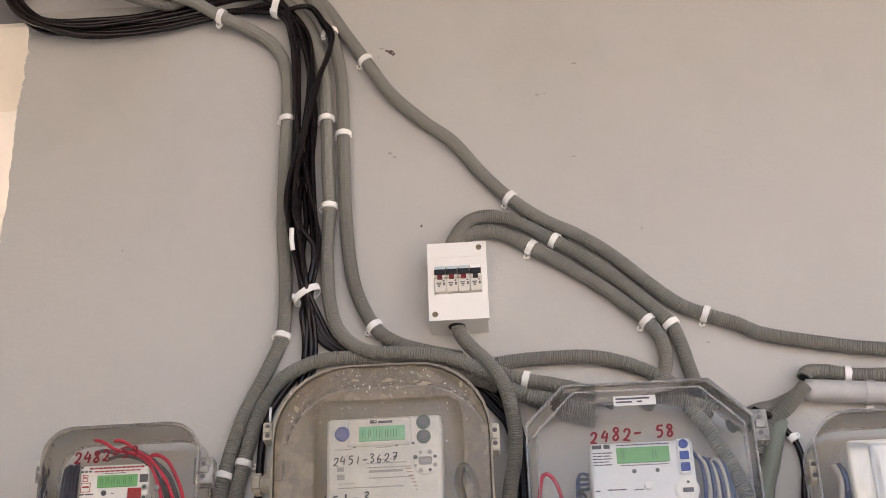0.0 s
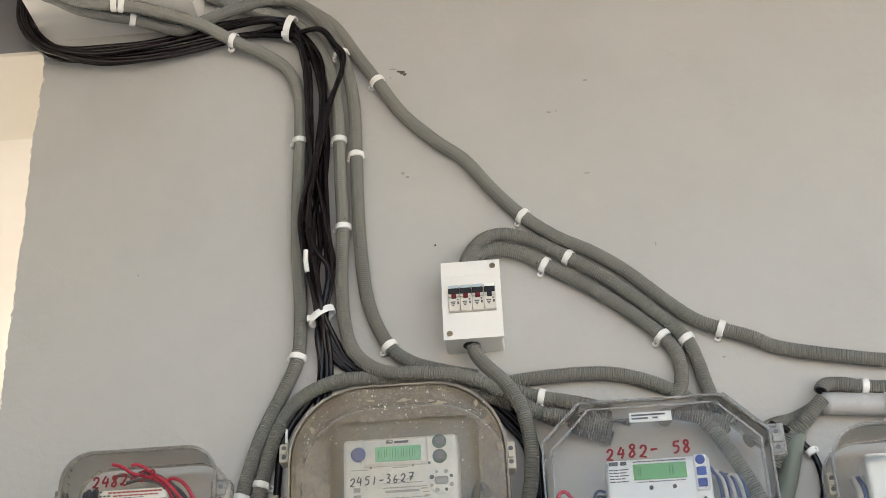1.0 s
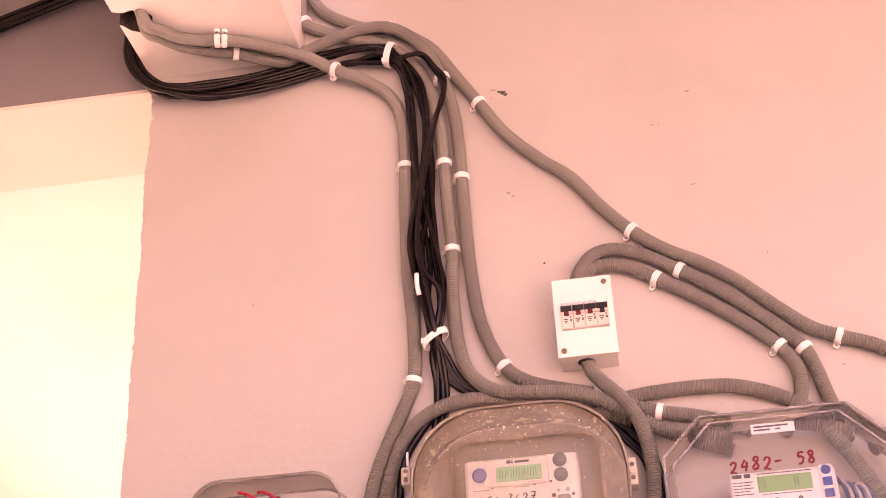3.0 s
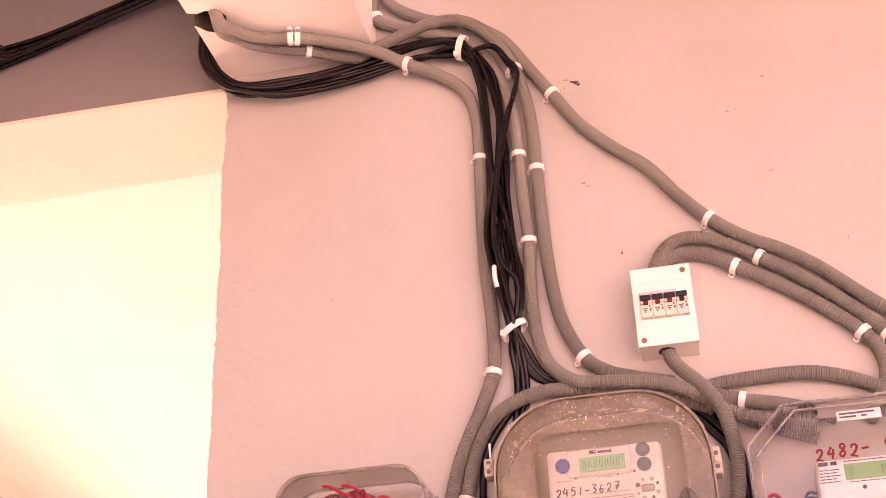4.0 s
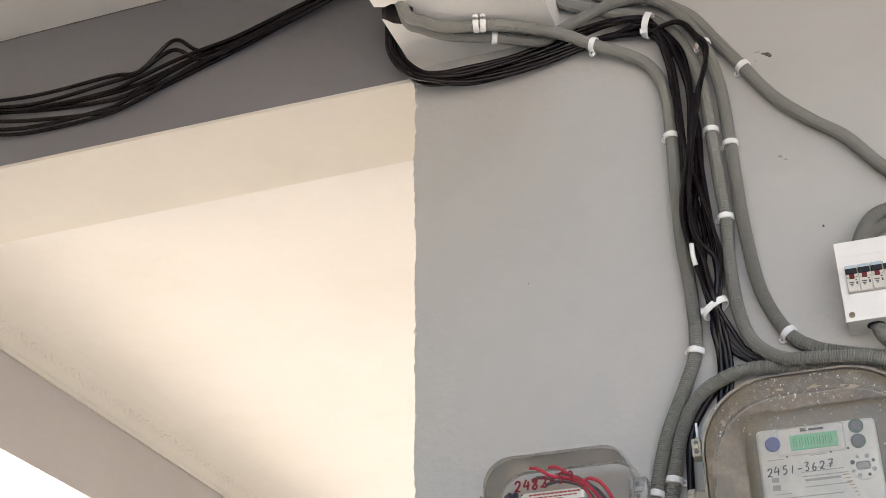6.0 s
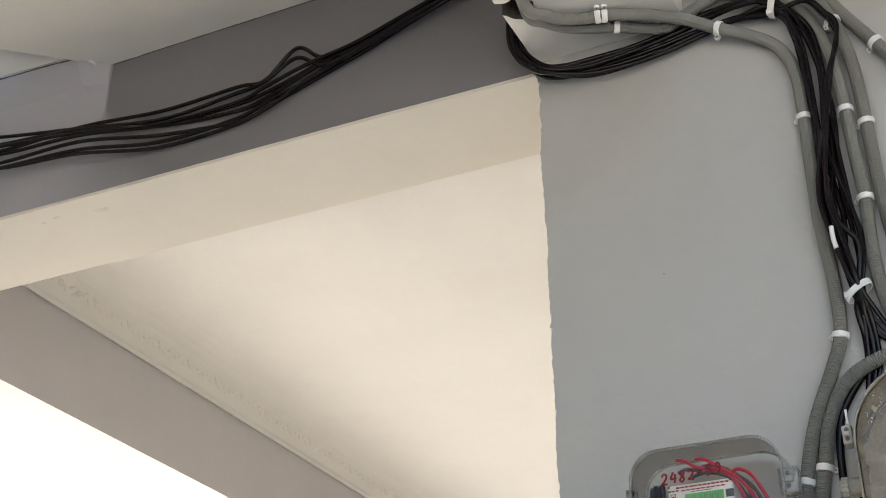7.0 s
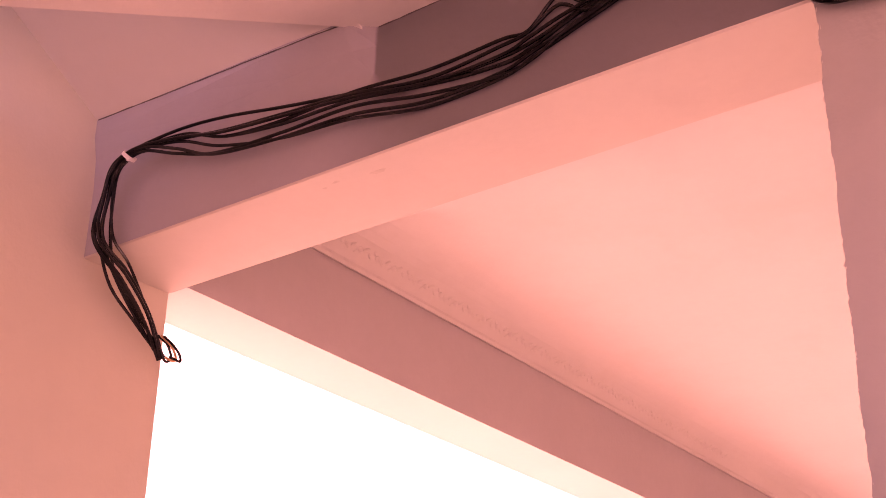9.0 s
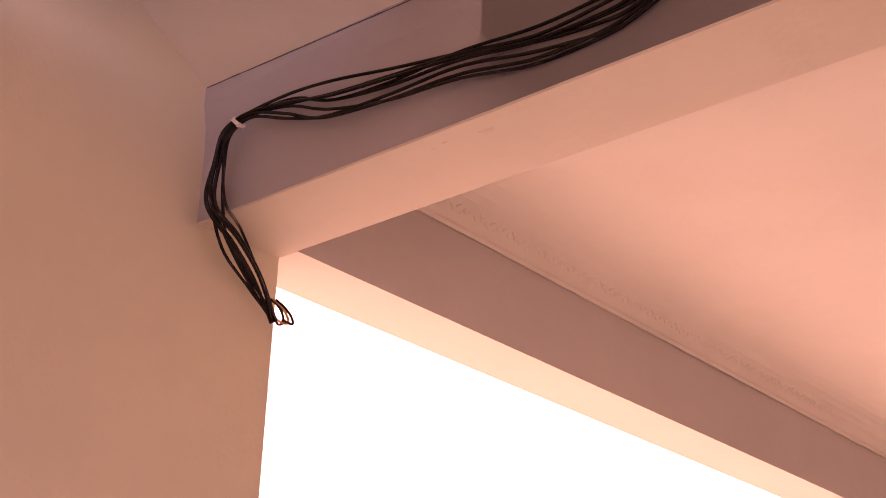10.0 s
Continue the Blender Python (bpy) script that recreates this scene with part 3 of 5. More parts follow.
def conduits():
    zs = 3.032 - 0.0125
    # out of the broken pocket, along the cross beam's underside, then down the wall
    c1 = conduit([(0.040, -0.185, 3.05), (0.052, -0.166, zs - 0.004), (0.067, -0.141, zs), (0.089, -0.118, zs), (0.123, -0.102, zs), (0.16, -0.094, zs),
                  (0.205, -0.073, zs), (0.240, -0.054, zs - 0.002), (0.285, -0.041, 3.003), (0.326, -0.033, 2.979), (0.383, -0.018, 2.952), (0.420, OFF, 2.92), (0.438, OFF, 2.868),
                  (0.441, OFF, 2.794), (0.439, OFF, 2.69), (0.439, OFF, 2.591), (0.445, OFF, 2.497), (0.443, OFF, 2.415), (0.424, OFF, 2.363),
                  (0.39, OFF, 2.289), (0.369, OFF, 2.216), (0.352, OFF, 2.13), (0.345, OFF, 2.0)])
    for at, tab in (((0.16, -0.097, zs), -1), ((0.329, 2.981), 1), ((0.438, 2.781), 1), ((0.441, 2.411), 1), ((0.367, 2.205), 1)):
        clip_at(c1, at, tab)
    clip_at(c1, (0.149, -0.099, zs), -1)
    c2 = conduit([(0.035, -0.160, 3.06), (0.046, -0.148, zs - 0.003), (0.061, -0.122, zs), (0.089, -0.092, zs), (0.132, -0.069, zs), (0.166, -0.056, zs), (0.205, -0.036, zs - 0.004),
                  (0.243, -0.024, 3.013), (0.275, -0.022, 3.028), (0.327, -0.024, 3.046), (0.377, -0.026, 3.057), (0.426, -0.028, 3.050), (0.470, -0.028, 3.012),
                  (0.506, -0.022, 2.945), (0.525, OFF, 2.862), (0.530, OFF, 2.745), (0.531, OFF, 2.684), (0.535, OFF, 2.585), (0.546, OFF, 2.49),
                  (0.574, OFF, 2.421), (0.606, OFF, 2.392), (0.645, -0.0125, 2.377), (0.70, -0.0125, 2.362)])
    for at, tab in (((0.167, -0.057, zs), -1), ((0.510, -0.021, 2.938), 1), ((0.529, 2.747), 1), ((0.577, 2.419), 1)):
        clip_at(c2, at, tab)
    # the long slanting one
    c3 = conduit([(0.285, -0.014, 3.25), (0.288, -0.014, 3.16), (0.305, -0.014, 3.118), (0.351, OFF, 3.084), (0.385, OFF, 3.068), (0.424, OFF, 3.061), (0.467, OFF, 3.03), (0.497, OFF, 3.0),
                  (0.532, OFF, 2.94), (0.564, OFF, 2.886), (0.604, OFF, 2.819), (0.656, OFF, 2.762), (0.699, OFF, 2.723), (0.74, OFF, 2.665), (0.781, OFF, 2.617),
                  (0.829, OFF, 2.577), (0.877, OFF, 2.549), (0.924, OFF, 2.513), (0.976, OFF, 2.461), (1.013, OFF, 2.428), (1.049, OFF, 2.41),
                  (1.089, OFF, 2.394), (1.126, OFF, 2.375), (1.202, OFF, 2.357), (1.291, OFF, 2.342), (1.45, OFF, 2.33)])
    for at, tab in (((0.424, 3.062), -1), ((0.565, 2.884), 1), ((0.781, 2.616), 1), ((1.049, 2.41), 1)):
        clip_at(c3, at, tab)
    c4 = conduit([(0.262, -0.014, 3.25), (0.268, -0.014, 3.15), (0.274, -0.014, 3.098), (0.305, -0.014, 3.074), (0.352, OFF, 3.053), (0.41, -0.010, 3.03), (0.458, -0.010, 2.985),
                  (0.486, OFF, 2.921), (0.500, OFF, 2.843), (0.503, OFF, 2.779), (0.506, OFF, 2.686), (0.509, OFF, 2.621), (0.506, OFF, 2.539),
                  (0.511, OFF, 2.458), (0.528, -0.022, 2.406), (0.566, -0.034, 2.372), (0.622, -0.042, 2.361), (0.678, -0.042, 2.353), (0.725, -0.038, 2.333), (0.779, -0.026, 2.299),
                  (0.83, -0.02, 2.275), (0.88, -0.02, 2.255)])
    for at, tab in (((0.276, -0.014, 3.10), 1), ((0.503, 2.777), 1), ((0.508, 2.62), 1)):
        clip_at(c4, at, tab)
    # over the brown box
    c5 = conduit([(0.375, OFF, 2.05), (0.384, OFF, 2.173), (0.394, OFF, 2.223), (0.41, OFF, 2.288), (0.437, -0.017, 2.335), (0.477, -0.021, 2.359), (0.525, -0.022, 2.368), (0.598, -0.021, 2.360),
                  (0.67, -0.020, 2.349), (0.75, -0.015, 2.315)])
    clip_at(c5, (0.394, 2.222), 1)
    # breaker box: one below, two out of its top
    conduit([(0.696, -0.028, 2.425), (0.699, -0.030, 2.395), (0.712, -0.036, 2.371), (0.740, -0.046, 2.335), (0.760, -0.05, 2.296), (0.769, -0.05, 2.243), (0.766, -0.046, 2.195), (0.756, -0.04, 2.14),
             (0.75, -0.03, 2.0)], label="grey flexible conduit hanging from the breaker box")
    c7 = conduit([(0.715, -0.011, 2.343), (0.75, -0.011, 2.351), (0.806, OFF, 2.355), (0.878, OFF, 2.354), (0.924, OFF, 2.343), (0.962, OFF, 2.326), (0.995, OFF, 2.305)])
    c8 = conduit([(0.700, -0.022, 2.518), (0.707, -0.018, 2.548), (0.735, -0.015, 2.562), (0.769, OFF, 2.556), (0.809, OFF, 2.531), (0.857, OFF, 2.499), (0.903, OFF, 2.464), (0.941, OFF, 2.43),
                  (0.966, OFF, 2.404), (0.983, OFF, 2.375), (0.986, OFF, 2.34), (0.972, -0.016, 2.305), (0.95, -0.03, 2.27)])
    clip_at(c8, (0.808, 2.531), 1)
    clip_at(c8, (0.966, 2.404), 1)
    c9 = conduit([(0.688, -0.030, 2.515), (0.696, -0.026, 2.545), (0.719, -0.022, 2.576), (0.753, -0.018, 2.585), (0.795, OFF, 2.573), (0.843, OFF, 2.541), (0.89, OFF, 2.506), (0.936, OFF, 2.466),
                  (0.973, OFF, 2.428), (0.999, OFF, 2.397), (1.010, OFF, 2.364), (1.017, OFF, 2.33), (1.025, -0.02, 2.29), (1.03, -0.03, 2.25)])
    clip_at(c9, (0.843, 2.541), -1)
    clip_at(c9, (0.999, 2.397), 1)
    c10 = conduit([(0.71, -0.008, 2.353), (0.749, OFF, 2.338), (0.788, OFF, 2.324), (0.827, OFF, 2.315), (0.866, -0.016, 2.302), (0.91, -0.02, 2.28)])
    clip_at(c10, (0.788, 2.324), 1)
    # beside the eight-sided box
    c11 = conduit([(1.1700, -0.022, 2.3025), (1.1735, -0.0205, 2.3085), (1.181, -0.017, 2.3130), (1.192, OFF, 2.3145), (1.207, OFF, 2.3130), (1.233, OFF, 2.307), (1.285, OFF, 2.304), (1.45, OFF, 2.30)],
                  label="cut-off end of grey flexible conduit above a pipe")
    clip_at(c11, (1.232, 2.309), 1)
    mouth = (c11[0] - c11[4]).normalized()
    # dark disc in place of a hollow, its colour standing for the shade inside
    tagged(finish("conduit_mouth", disc(c11[0] + mouth * 0.0002, 0.0074, 0.0004, mouth, 14), M["toggle"]), "dark disc for the shaded open end of the cut conduit", "conduit end")
    conduit([(1.06, -0.03, 2.235), (1.098, -0.02, 2.258), (1.122, OFF, 2.265), (1.145, OFF, 2.274), (1.161, OFF, 2.282)], label="short grey conduit leaving the clear meter box")
    conduit([(1.095, OFF, 2.20), (1.118, -0.02, 2.241), (1.138, -0.028, 2.256), (1.154, -0.030, 2.273), (1.168, -0.030, 2.2875)], label="short grey conduit crossing in front of a pipe end")
    conduit([(0.790, -0.042, 2.2890), (0.813, -0.042, 2.2825), (0.847, -0.042, 2.2715), (0.880, -0.042, 2.2610)], label="cut grey conduit end inside the clear meter box")
    conduit([(0.935, -0.042, 2.2860), (0.956, -0.042, 2.2810), (0.994, -0.042, 2.2715), (1.020, -0.042, 2.262), (1.037, -0.042, 2.2540)], label="short grey conduit under the top of the clear meter box")
    conduit([(1.005, -0.044, 2.262), (1.023, -0.044, 2.235), (1.048, -0.044, 2.185), (1.066, -0.042, 2.135), (1.068, -0.04, 2.05)], label="grey conduit slanting down inside the clear meter box")
    path = spline([(0.486, -0.008, 2.375), (0.452, -0.008, 2.335), (0.429, -0.008, 2.300), (0.420, -0.009, 2.270), (0.416, -0.009, 2.230), (0.412, -0.010, 2.12)], 0.005)
    tagged(finish("cable", tube(path, 0.0058, 8), M["black"], smooth=True), "black cable running down behind the brown meter box", "cable")
    path = spline([(1.128, -0.016, 2.245), (1.122, -0.016, 2.229), (1.108, -0.016, 2.185), (1.094, -0.016, 2.138), (1.08, -0.016, 2.0)], 0.004)
    tagged(finish("hose", tube(path, 0.0135, 16), M["hose"], smooth=True), "smooth green grey hose down the wall", "hose")
    pipe = thing("rigid_pipe", "light grey rigid pipe on the wall with paint flecks", "pipe")
    part("tube", tube(spline([(1.170, -0.017, 2.286), (1.279, -0.017, 2.276), (1.5, -0.017, 2.256)], 0.01), 0.0155, 20), M["pvc"], pipe, smooth=True)
    bm = tube([Vector((1.250, -0.017, 2.2787)), Vector((1.262, -0.017, 2.2776))], 0.0172, 20)
    collar = part("bracket", bm, M["pvc"], pipe)
    part("tab", box((1.251, -0.006, 2.252), (1.263, -0.0005, 2.264), 0.002), M["white"], collar)
    # single black cable with its clip
    path = spline([(1.09, -0.05, 2.25), (1.112, -0.03, 2.248), (1.133, -0.012, 2.236), (1.150, -0.008, 2.211), (1.154, -0.008, 2.175), (1.148, -0.008, 2.135), (1.14, -0.01, 2.0)], 0.004)
    tagged(finish("cable", tube(path, 0.0045, 8), M["black"], smooth=True), "single black cable beside the clear meter box", "cable")
    clip_at(path, (1.143, -0.009, 2.222), -1, 0.0045, 0.011)


conduits()


# ---------------------------------------------------------------- the black cable bundle
def bundle():
    holder = thing("cable_bundle", "bundle of glossy black cables tied and draped along beam and wall", "cables")
    # centre x, y, z, then half the spread across and out from the wall
    st = [(-1.800, 0.184, 2.791, 0.012, 0.010), (-1.800, 0.108, 2.879, 0.026, 0.016), (-1.775, 0.006, 2.943, 0.034, 0.018), (-1.742, -0.082, 3.005, 0.034, 0.018),
          (-1.739, -0.082, 3.11, 0.022, 0.014), (-1.724, -0.082, 3.180, 0.014, 0.011), (-1.680, -0.080, 3.206, 0.009, 0.009), (-1.62, -0.072, 3.216, 0.012, 0.010), (-1.500, -0.068, 3.194, 0.034, 0.014),
          (-1.365, -0.066, 3.152, 0.046, 0.016), (-1.180, -0.056, 3.130, 0.042, 0.016), (-0.980, -0.040, 3.116, 0.036, 0.014), (-0.800, -0.028, 3.104, 0.042, 0.012),
          (-0.620, -0.026, 3.102, 0.046, 0.012), (-0.550, -0.027, 3.113, 0.040, 0.011), (-0.480, -0.028, 3.128, 0.030, 0.011), (-0.420, -0.028, 3.143, 0.022, 0.011), (-0.340, -0.030, 3.160, 0.015, 0.012),
          (-0.208, -0.034, 3.197, 0.013, 0.012), (-0.090, -0.04, 3.226, 0.013, 0.012), (-0.026, -0.045, 3.195, 0.009, 0.013), (-0.019, -0.045, 3.11, 0.009, 0.018), (-0.017, -0.042, 3.040, 0.011, 0.020),
          (0.014, -0.036, 2.994, 0.018, 0.020), (0.056, -0.030, 2.976, 0.020, 0.016), (0.110, -0.024, 2.973, 0.024, 0.010), (0.175, -0.018, 2.979, 0.023, 0.008), (0.235, -0.014, 2.992, 0.019, 0.006),
          (0.300, -0.013, 3.008, 0.018, 0.006), (0.365, -0.018, 3.012, 0.017, 0.009), (0.422, -0.024, 2.997, 0.014, 0.010)]
    # how each strand wanders down the wall from the upper strap to the lower one: x, z
    falls = [[(0.444, 2.937), (0.452, 2.881), (0.455, 2.806), (0.455, 2.733), (0.450, 2.633), (0.454, 2.584), (0.470, 2.480)],
             [(0.450, 2.937), (0.459, 2.881), (0.461, 2.732), (0.459, 2.682), (0.463, 2.545), (0.473, 2.484)],
             [(0.464, 2.941), (0.478, 2.879), (0.479, 2.815), (0.473, 2.691), (0.464, 2.632), (0.466, 2.564), (0.476, 2.484)],
             [(0.468, 2.947), (0.480, 2.879), (0.482, 2.741), (0.488, 2.611), (0.495, 2.562), (0.492, 2.515), (0.485, 2.479)],
             [(0.472, 2.980), (0.496, 2.950), (0.512, 2.900), (0.488, 2.824), (0.468, 2.732), (0.449, 2.643), (0.451, 2.584), (0.473, 2.482)],
             [(0.475, 2.978), (0.501, 2.944), (0.515, 2.915), (0.495, 2.835), (0.474, 2.736), (0.459, 2.622), (0.470, 2.554), (0.480, 2.481)],
             [(0.449, 2.926), (0.458, 2.784), (0.468, 2.711), (0.480, 2.650), (0.494, 2.562), (0.487, 2.497), (0.481, 2.477)],
             [(0.459, 2.936), (0.474, 2.869), (0.485, 2.782), (0.478, 2.650), (0.483, 2.582), (0.486, 2.525), (0.480, 2.479)]]
    depths = (-0.020, -0.028, -0.018, -0.022, -0.038, -0.041, -0.031, -0.013)
    rnd = random.Random(11)
    count = len(falls)
    for c in range(count):
        lane = -1 + 2 * c / (count - 1)
        depth = (-0.7, 0.5, -0.1, 0.8)[c % 4]
        pts = []
        for k, (x, y, z, wide, deep) in enumerate(st):
            here = lane * 0.85 + 1.25 * noise.noise((c * 3.1, k * 0.27, 1.0))
            off = depth + 0.6 * noise.noise((c * 5.7, k * 0.4, 7.0))
            prev, nxt = Vector(st[max(k - 1, 0)][:3]), Vector(st[min(k + 1, len(st) - 1)][:3])
            t = (nxt - prev).normalized()
            out = Vector((0, -1, 0)) - t * -t.y
            if out.length < 0.75:
                out = Vector((1, 0, 0)) - t * t.x
            out.normalize()
            side = t.cross(out)
            p = Vector((x, y, z)) + side * wide * here + out * deep * off
            if c in (0, 1) and -0.5 < x < -0.45:
                p.z += (0.050, 0.036)[c]
            p.y = min(p.y, -0.0055 if x > -0.02 else -0.030 if x > -0.95 else -0.062) if p.z > 2.99 else p.y
            pts.append(p)
        drop = falls[c]
        for k, (x, z) in enumerate(drop):
            pts.append(Vector((x, depths[c] + 0.004 * noise.noise((c * 2.3, k * 0.9, 5.0)), z)))
        if c in (2, 5, 7):        # some strands drop straight behind the box, the rest slip under the conduit
            a = 0.003 * (c - 5)
            pts += [Vector((0.481 + a, -0.022, 2.440)), Vector((0.484 + a, -0.012, 2.40)), Vector((0.480 + a, -0.008, 2.35)), Vector((0.455, -0.008, 2.25)), Vector((0.43, -0.008, 2.15))]
        else:
            a = 0.0028 * (c - 2)
            pts += [Vector((0.484 + a, -0.018, 2.440)), Vector((0.506 + a * 0.8, -0.009, 2.402)), Vector((0.535 + a * 0.5, -0.006, 2.380 + a)), Vector((0.580, -0.006, 2.362 + a)), Vector((0.70, -0.006, 2.328 + a)), Vector((0.745 + a, -0.007, 2.292 + a)), Vector((0.768 + a, -0.008, 2.245)), Vector((0.772 + a, -0.008, 2.15))]
        part("cable", tube(spline(pts, 0.005), 0.0037 + 0.0007 * rnd.random(), 9), M["black"], holder, smooth=True)
    # two more strands that only show between the straps
    for pts in ([(0.395, -0.018, 3.006), (0.436, -0.016, 2.968), (0.449, -0.015, 2.90), (0.452, -0.014, 2.80), (0.463, -0.013, 2.70), (0.474, -0.014, 2.60), (0.470, -0.016, 2.54), (0.478, -0.020, 2.48), (0.486, -0.012, 2.42), (0.520, -0.006, 2.385), (0.60, -0.006, 2.36)],
                [(0.398, -0.030, 3.010), (0.446, -0.030, 2.975), (0.470, -0.026, 2.90), (0.476, -0.022, 2.84), (0.470, -0.030, 2.75), (0.461, -0.040, 2.66), (0.468, -0.040, 2.58), (0.490, -0.034, 2.54), (0.482, -0.030, 2.48), (0.478, -0.016, 2.42), (0.474, -0.008, 2.35)]):
        part("cable", tube(spline(pts, 0.005), 0.0041, 9), M["black"], holder, smooth=True)
    # stripped ends at the side wall
    for k in range(3):
        p = Vector((-1.800 + 0.004 * k, 0.176 + 0.006 * k, 2.806))
        end = [p + Vector((0.0, -0.012, 0.04)), p + Vector((0.004, 0.014, 0.026)), p + Vector((0.008, 0.026 + 0.005 * k, 0.006)), p + Vector((0.010, 0.028 + 0.006 * k, -0.014)), p + Vector((0.006, 0.016, -0.022 + 0.006 * k)), p + Vector((0.003, 0.006, -0.010))]
        part("wire_end", tube(spline(end, 0.003), 0.0034, 8), M["copper"] if k == 1 else M["black"], holder, smooth=True)


def tie(centre, along, rx, ry, wide, thick, label, tail=0.0):
    """A flat white band round a bundle."""
    c, t = Vector(centre), Vector(along).normalized()
    out = (Vector((0, -1, 0)) - t * -t.y).normalized()
    side = t.cross(out)
    bm = bmesh.new()
    rings = []
    for k in range(20):
        a = 2 * math.pi * k / 20
        d = math.cos(a) * rx * side + math.sin(a) * ry * out
        e = d.normalized() * thick
        skew = t * (0.22 * rx * math.cos(a))
        rings.append([bm.verts.new(c + v + skew) for v in (d - t * wide / 2, d + e - t * wide / 2, d + e + t * wide / 2, d + t * wide / 2)])
    for k in range(20):
        q, r = rings[k], rings[(k + 1) % 20]
        for j in range(4):
            bm.faces.new((q[j], q[(j + 1) % 4], r[(j + 1) % 4], r[j]))
    holder = thing("cable_tie", label, "cable tie", "cable ties")
    part("strap", bm, M["white"], holder)
    part("buckle", box(tuple(c + side * rx * 0.9 + out * ry * 0.4 - Vector((0.004, 0.004, 0.004))), tuple(c + side * rx * 0.9 + out * ry * 0.4 + Vector((0.005, 0.003, 0.005))), 0.001), M["white"], holder)


bundle()
tie((0.424, -0.024, 2.996), (0.85, 0, -0.5), 0.020, 0.018, 0.011, 0.002, "white strap round the black cables at the beam")
tie((0.479, -0.026, 2.468), (0.36, 0, -1), 0.0195, 0.0150, 0.010, 0.002, "white strap round the black cables above the meters")
tie((-1.682, -0.080, 3.205), (1, 0, 0.6), 0.017, 0.016, 0.010, 0.002, "white strap round the cables near the side wall")
for at, tab in (((0.425, -0.010, 3.028), 1), ((0.497, -0.008, 2.938), 1)):
    clip = thing("nail_clip", "small white nail clip beside the conduits", "clip", "nail clips")
    part("block", box((at[0] - 0.005, -0.012, at[2] - 0.005), (at[0] + 0.005, 0.0, at[2] + 0.005), 0.0015), M["white"], clip)
    part("nail", disc((at[0], -0.012, at[2]), 0.002, 0.0015), M["steel"], clip)
wrap = tagged(finish("tape_wrap", tube(spline([(0.4575, -0.0425, 2.570), (0.4575, -0.0430, 2.552), (0.4600, -0.0425, 2.534)], 0.004), 0.0036, 8), M["white"], smooth=True),
              "strip of white tape on a black cable", "tape")


# ---------------------------------------------------------------- breaker box
def breaker_box():
    x0, x1, z0, z1, front = 0.6575, 0.7425, 2.403, 2.525, -0.055
    b = thing("breaker_box", "ivory plastic breaker box with four switches on the wall", "breaker box")
    body = box((x0 + 0.0012, front + 0.006, z0 + 0.001), (x1 - 0.0012, 0.0, z1 - 0.001), 0.002)
    part("body", body, M["box"], b)
    # cover plate with a window for the switches
    wx0, wx1, wz0, wz1 = 0.6665, 0.7345, 2.444, 2.4865
    bm = bmesh.new()
    for lo, hi in (((x0, z0), (wx0, z1)), ((wx1, z0), (x1, z1)), ((wx0, z0), (wx1, wz0)), ((wx0, wz1), (wx1, z1))):
        add_box(bm, (lo[0], front, lo[1]), (hi[0], front + 0.006, hi[1]))
    bmesh.ops.remove_doubles(bm, verts=bm.verts, dist=1e-6)
    cover = part("cover", bm, M["box"], b)
    part("ridge", box((x0 + 0.004, front - 0.0006, 2.5015), (x1 - 0.004, front + 0.001, 2.5022)), M["box"], cover)
    for x, z in ((0.7320, 2.5155), (0.6665, 2.4125)):
        s = part("screw", disc((x, front, z), 0.0042, 0.0016), M["brass"], b, "brown cross-head screw")
        part("slot", box((x - 0.003, front - 0.0020, z - 0.0005), (x + 0.003, front - 0.0015, z + 0.0005)), M["print"], s)
    w = (wx1 - wx0) / 4
    for k in range(4):
        a, c = wx0 + k * w + 0.0003, wx0 + (k + 1) * w - 0.0003
        m = part("breaker", box((a, front - 0.0035, wz0 + 0.0005), (c, front + 0.03, wz1 - 0.0005), 0.0008), M["module"], b)
        part("housing", box((a, front - 0.0065, 2.4665), (c, front - 0.003, 2.4795), 0.0010), M["module"], m)
        part("toggle", box((a + 0.0004, front - 0.0095, 2.4705), (c - 0.0004, front - 0.0062, 2.4790), 0.0012), M["toggle"], m, "black toggle")
        part("flag", box((a + 0.0046, front - 0.0080, 2.4650), (c - 0.0050, front - 0.0034, 2.4715)), M["flag"] if k < 3 else M["toggle"], m)
        part("stripe", box((a + 0.001, front - 0.0040, 2.4800), (c - 0.001, front - 0.0030, 2.4858)), M["stripe"] if k < 3 else M["paper"], m)
        bars([(a + 0.003, a + 0.010, 2.4590, 0.0014), (a + 0.004, a + 0.009, 2.4562, 0.0014), (a + 0.005, a + 0.008, 2.4538, 0.0012), (c - 0.004, c - 0.0015, 2.4560, 0.004), (c - 0.0045, c - 0.002, 2.4620, 0.0020)], front - 0.0037, m, M["print"])
        part("clip_lip", box((a + 0.0008, front - 0.0060, wz0 + 0.0006), (c - 0.0008, front - 0.0030, wz0 + 0.0055), 0.001), M["module"], m)
    # added black disc; the hole's shade round the conduit is its colour
    part("gland", tube([Vector((0.6955, -0.030, z0 + 0.002)), Vector((0.6955, -0.030, z0 - 0.0008))], 0.0122, 16), M["toggle"], b, "black disc for the shaded hole round the conduit")


breaker_box()


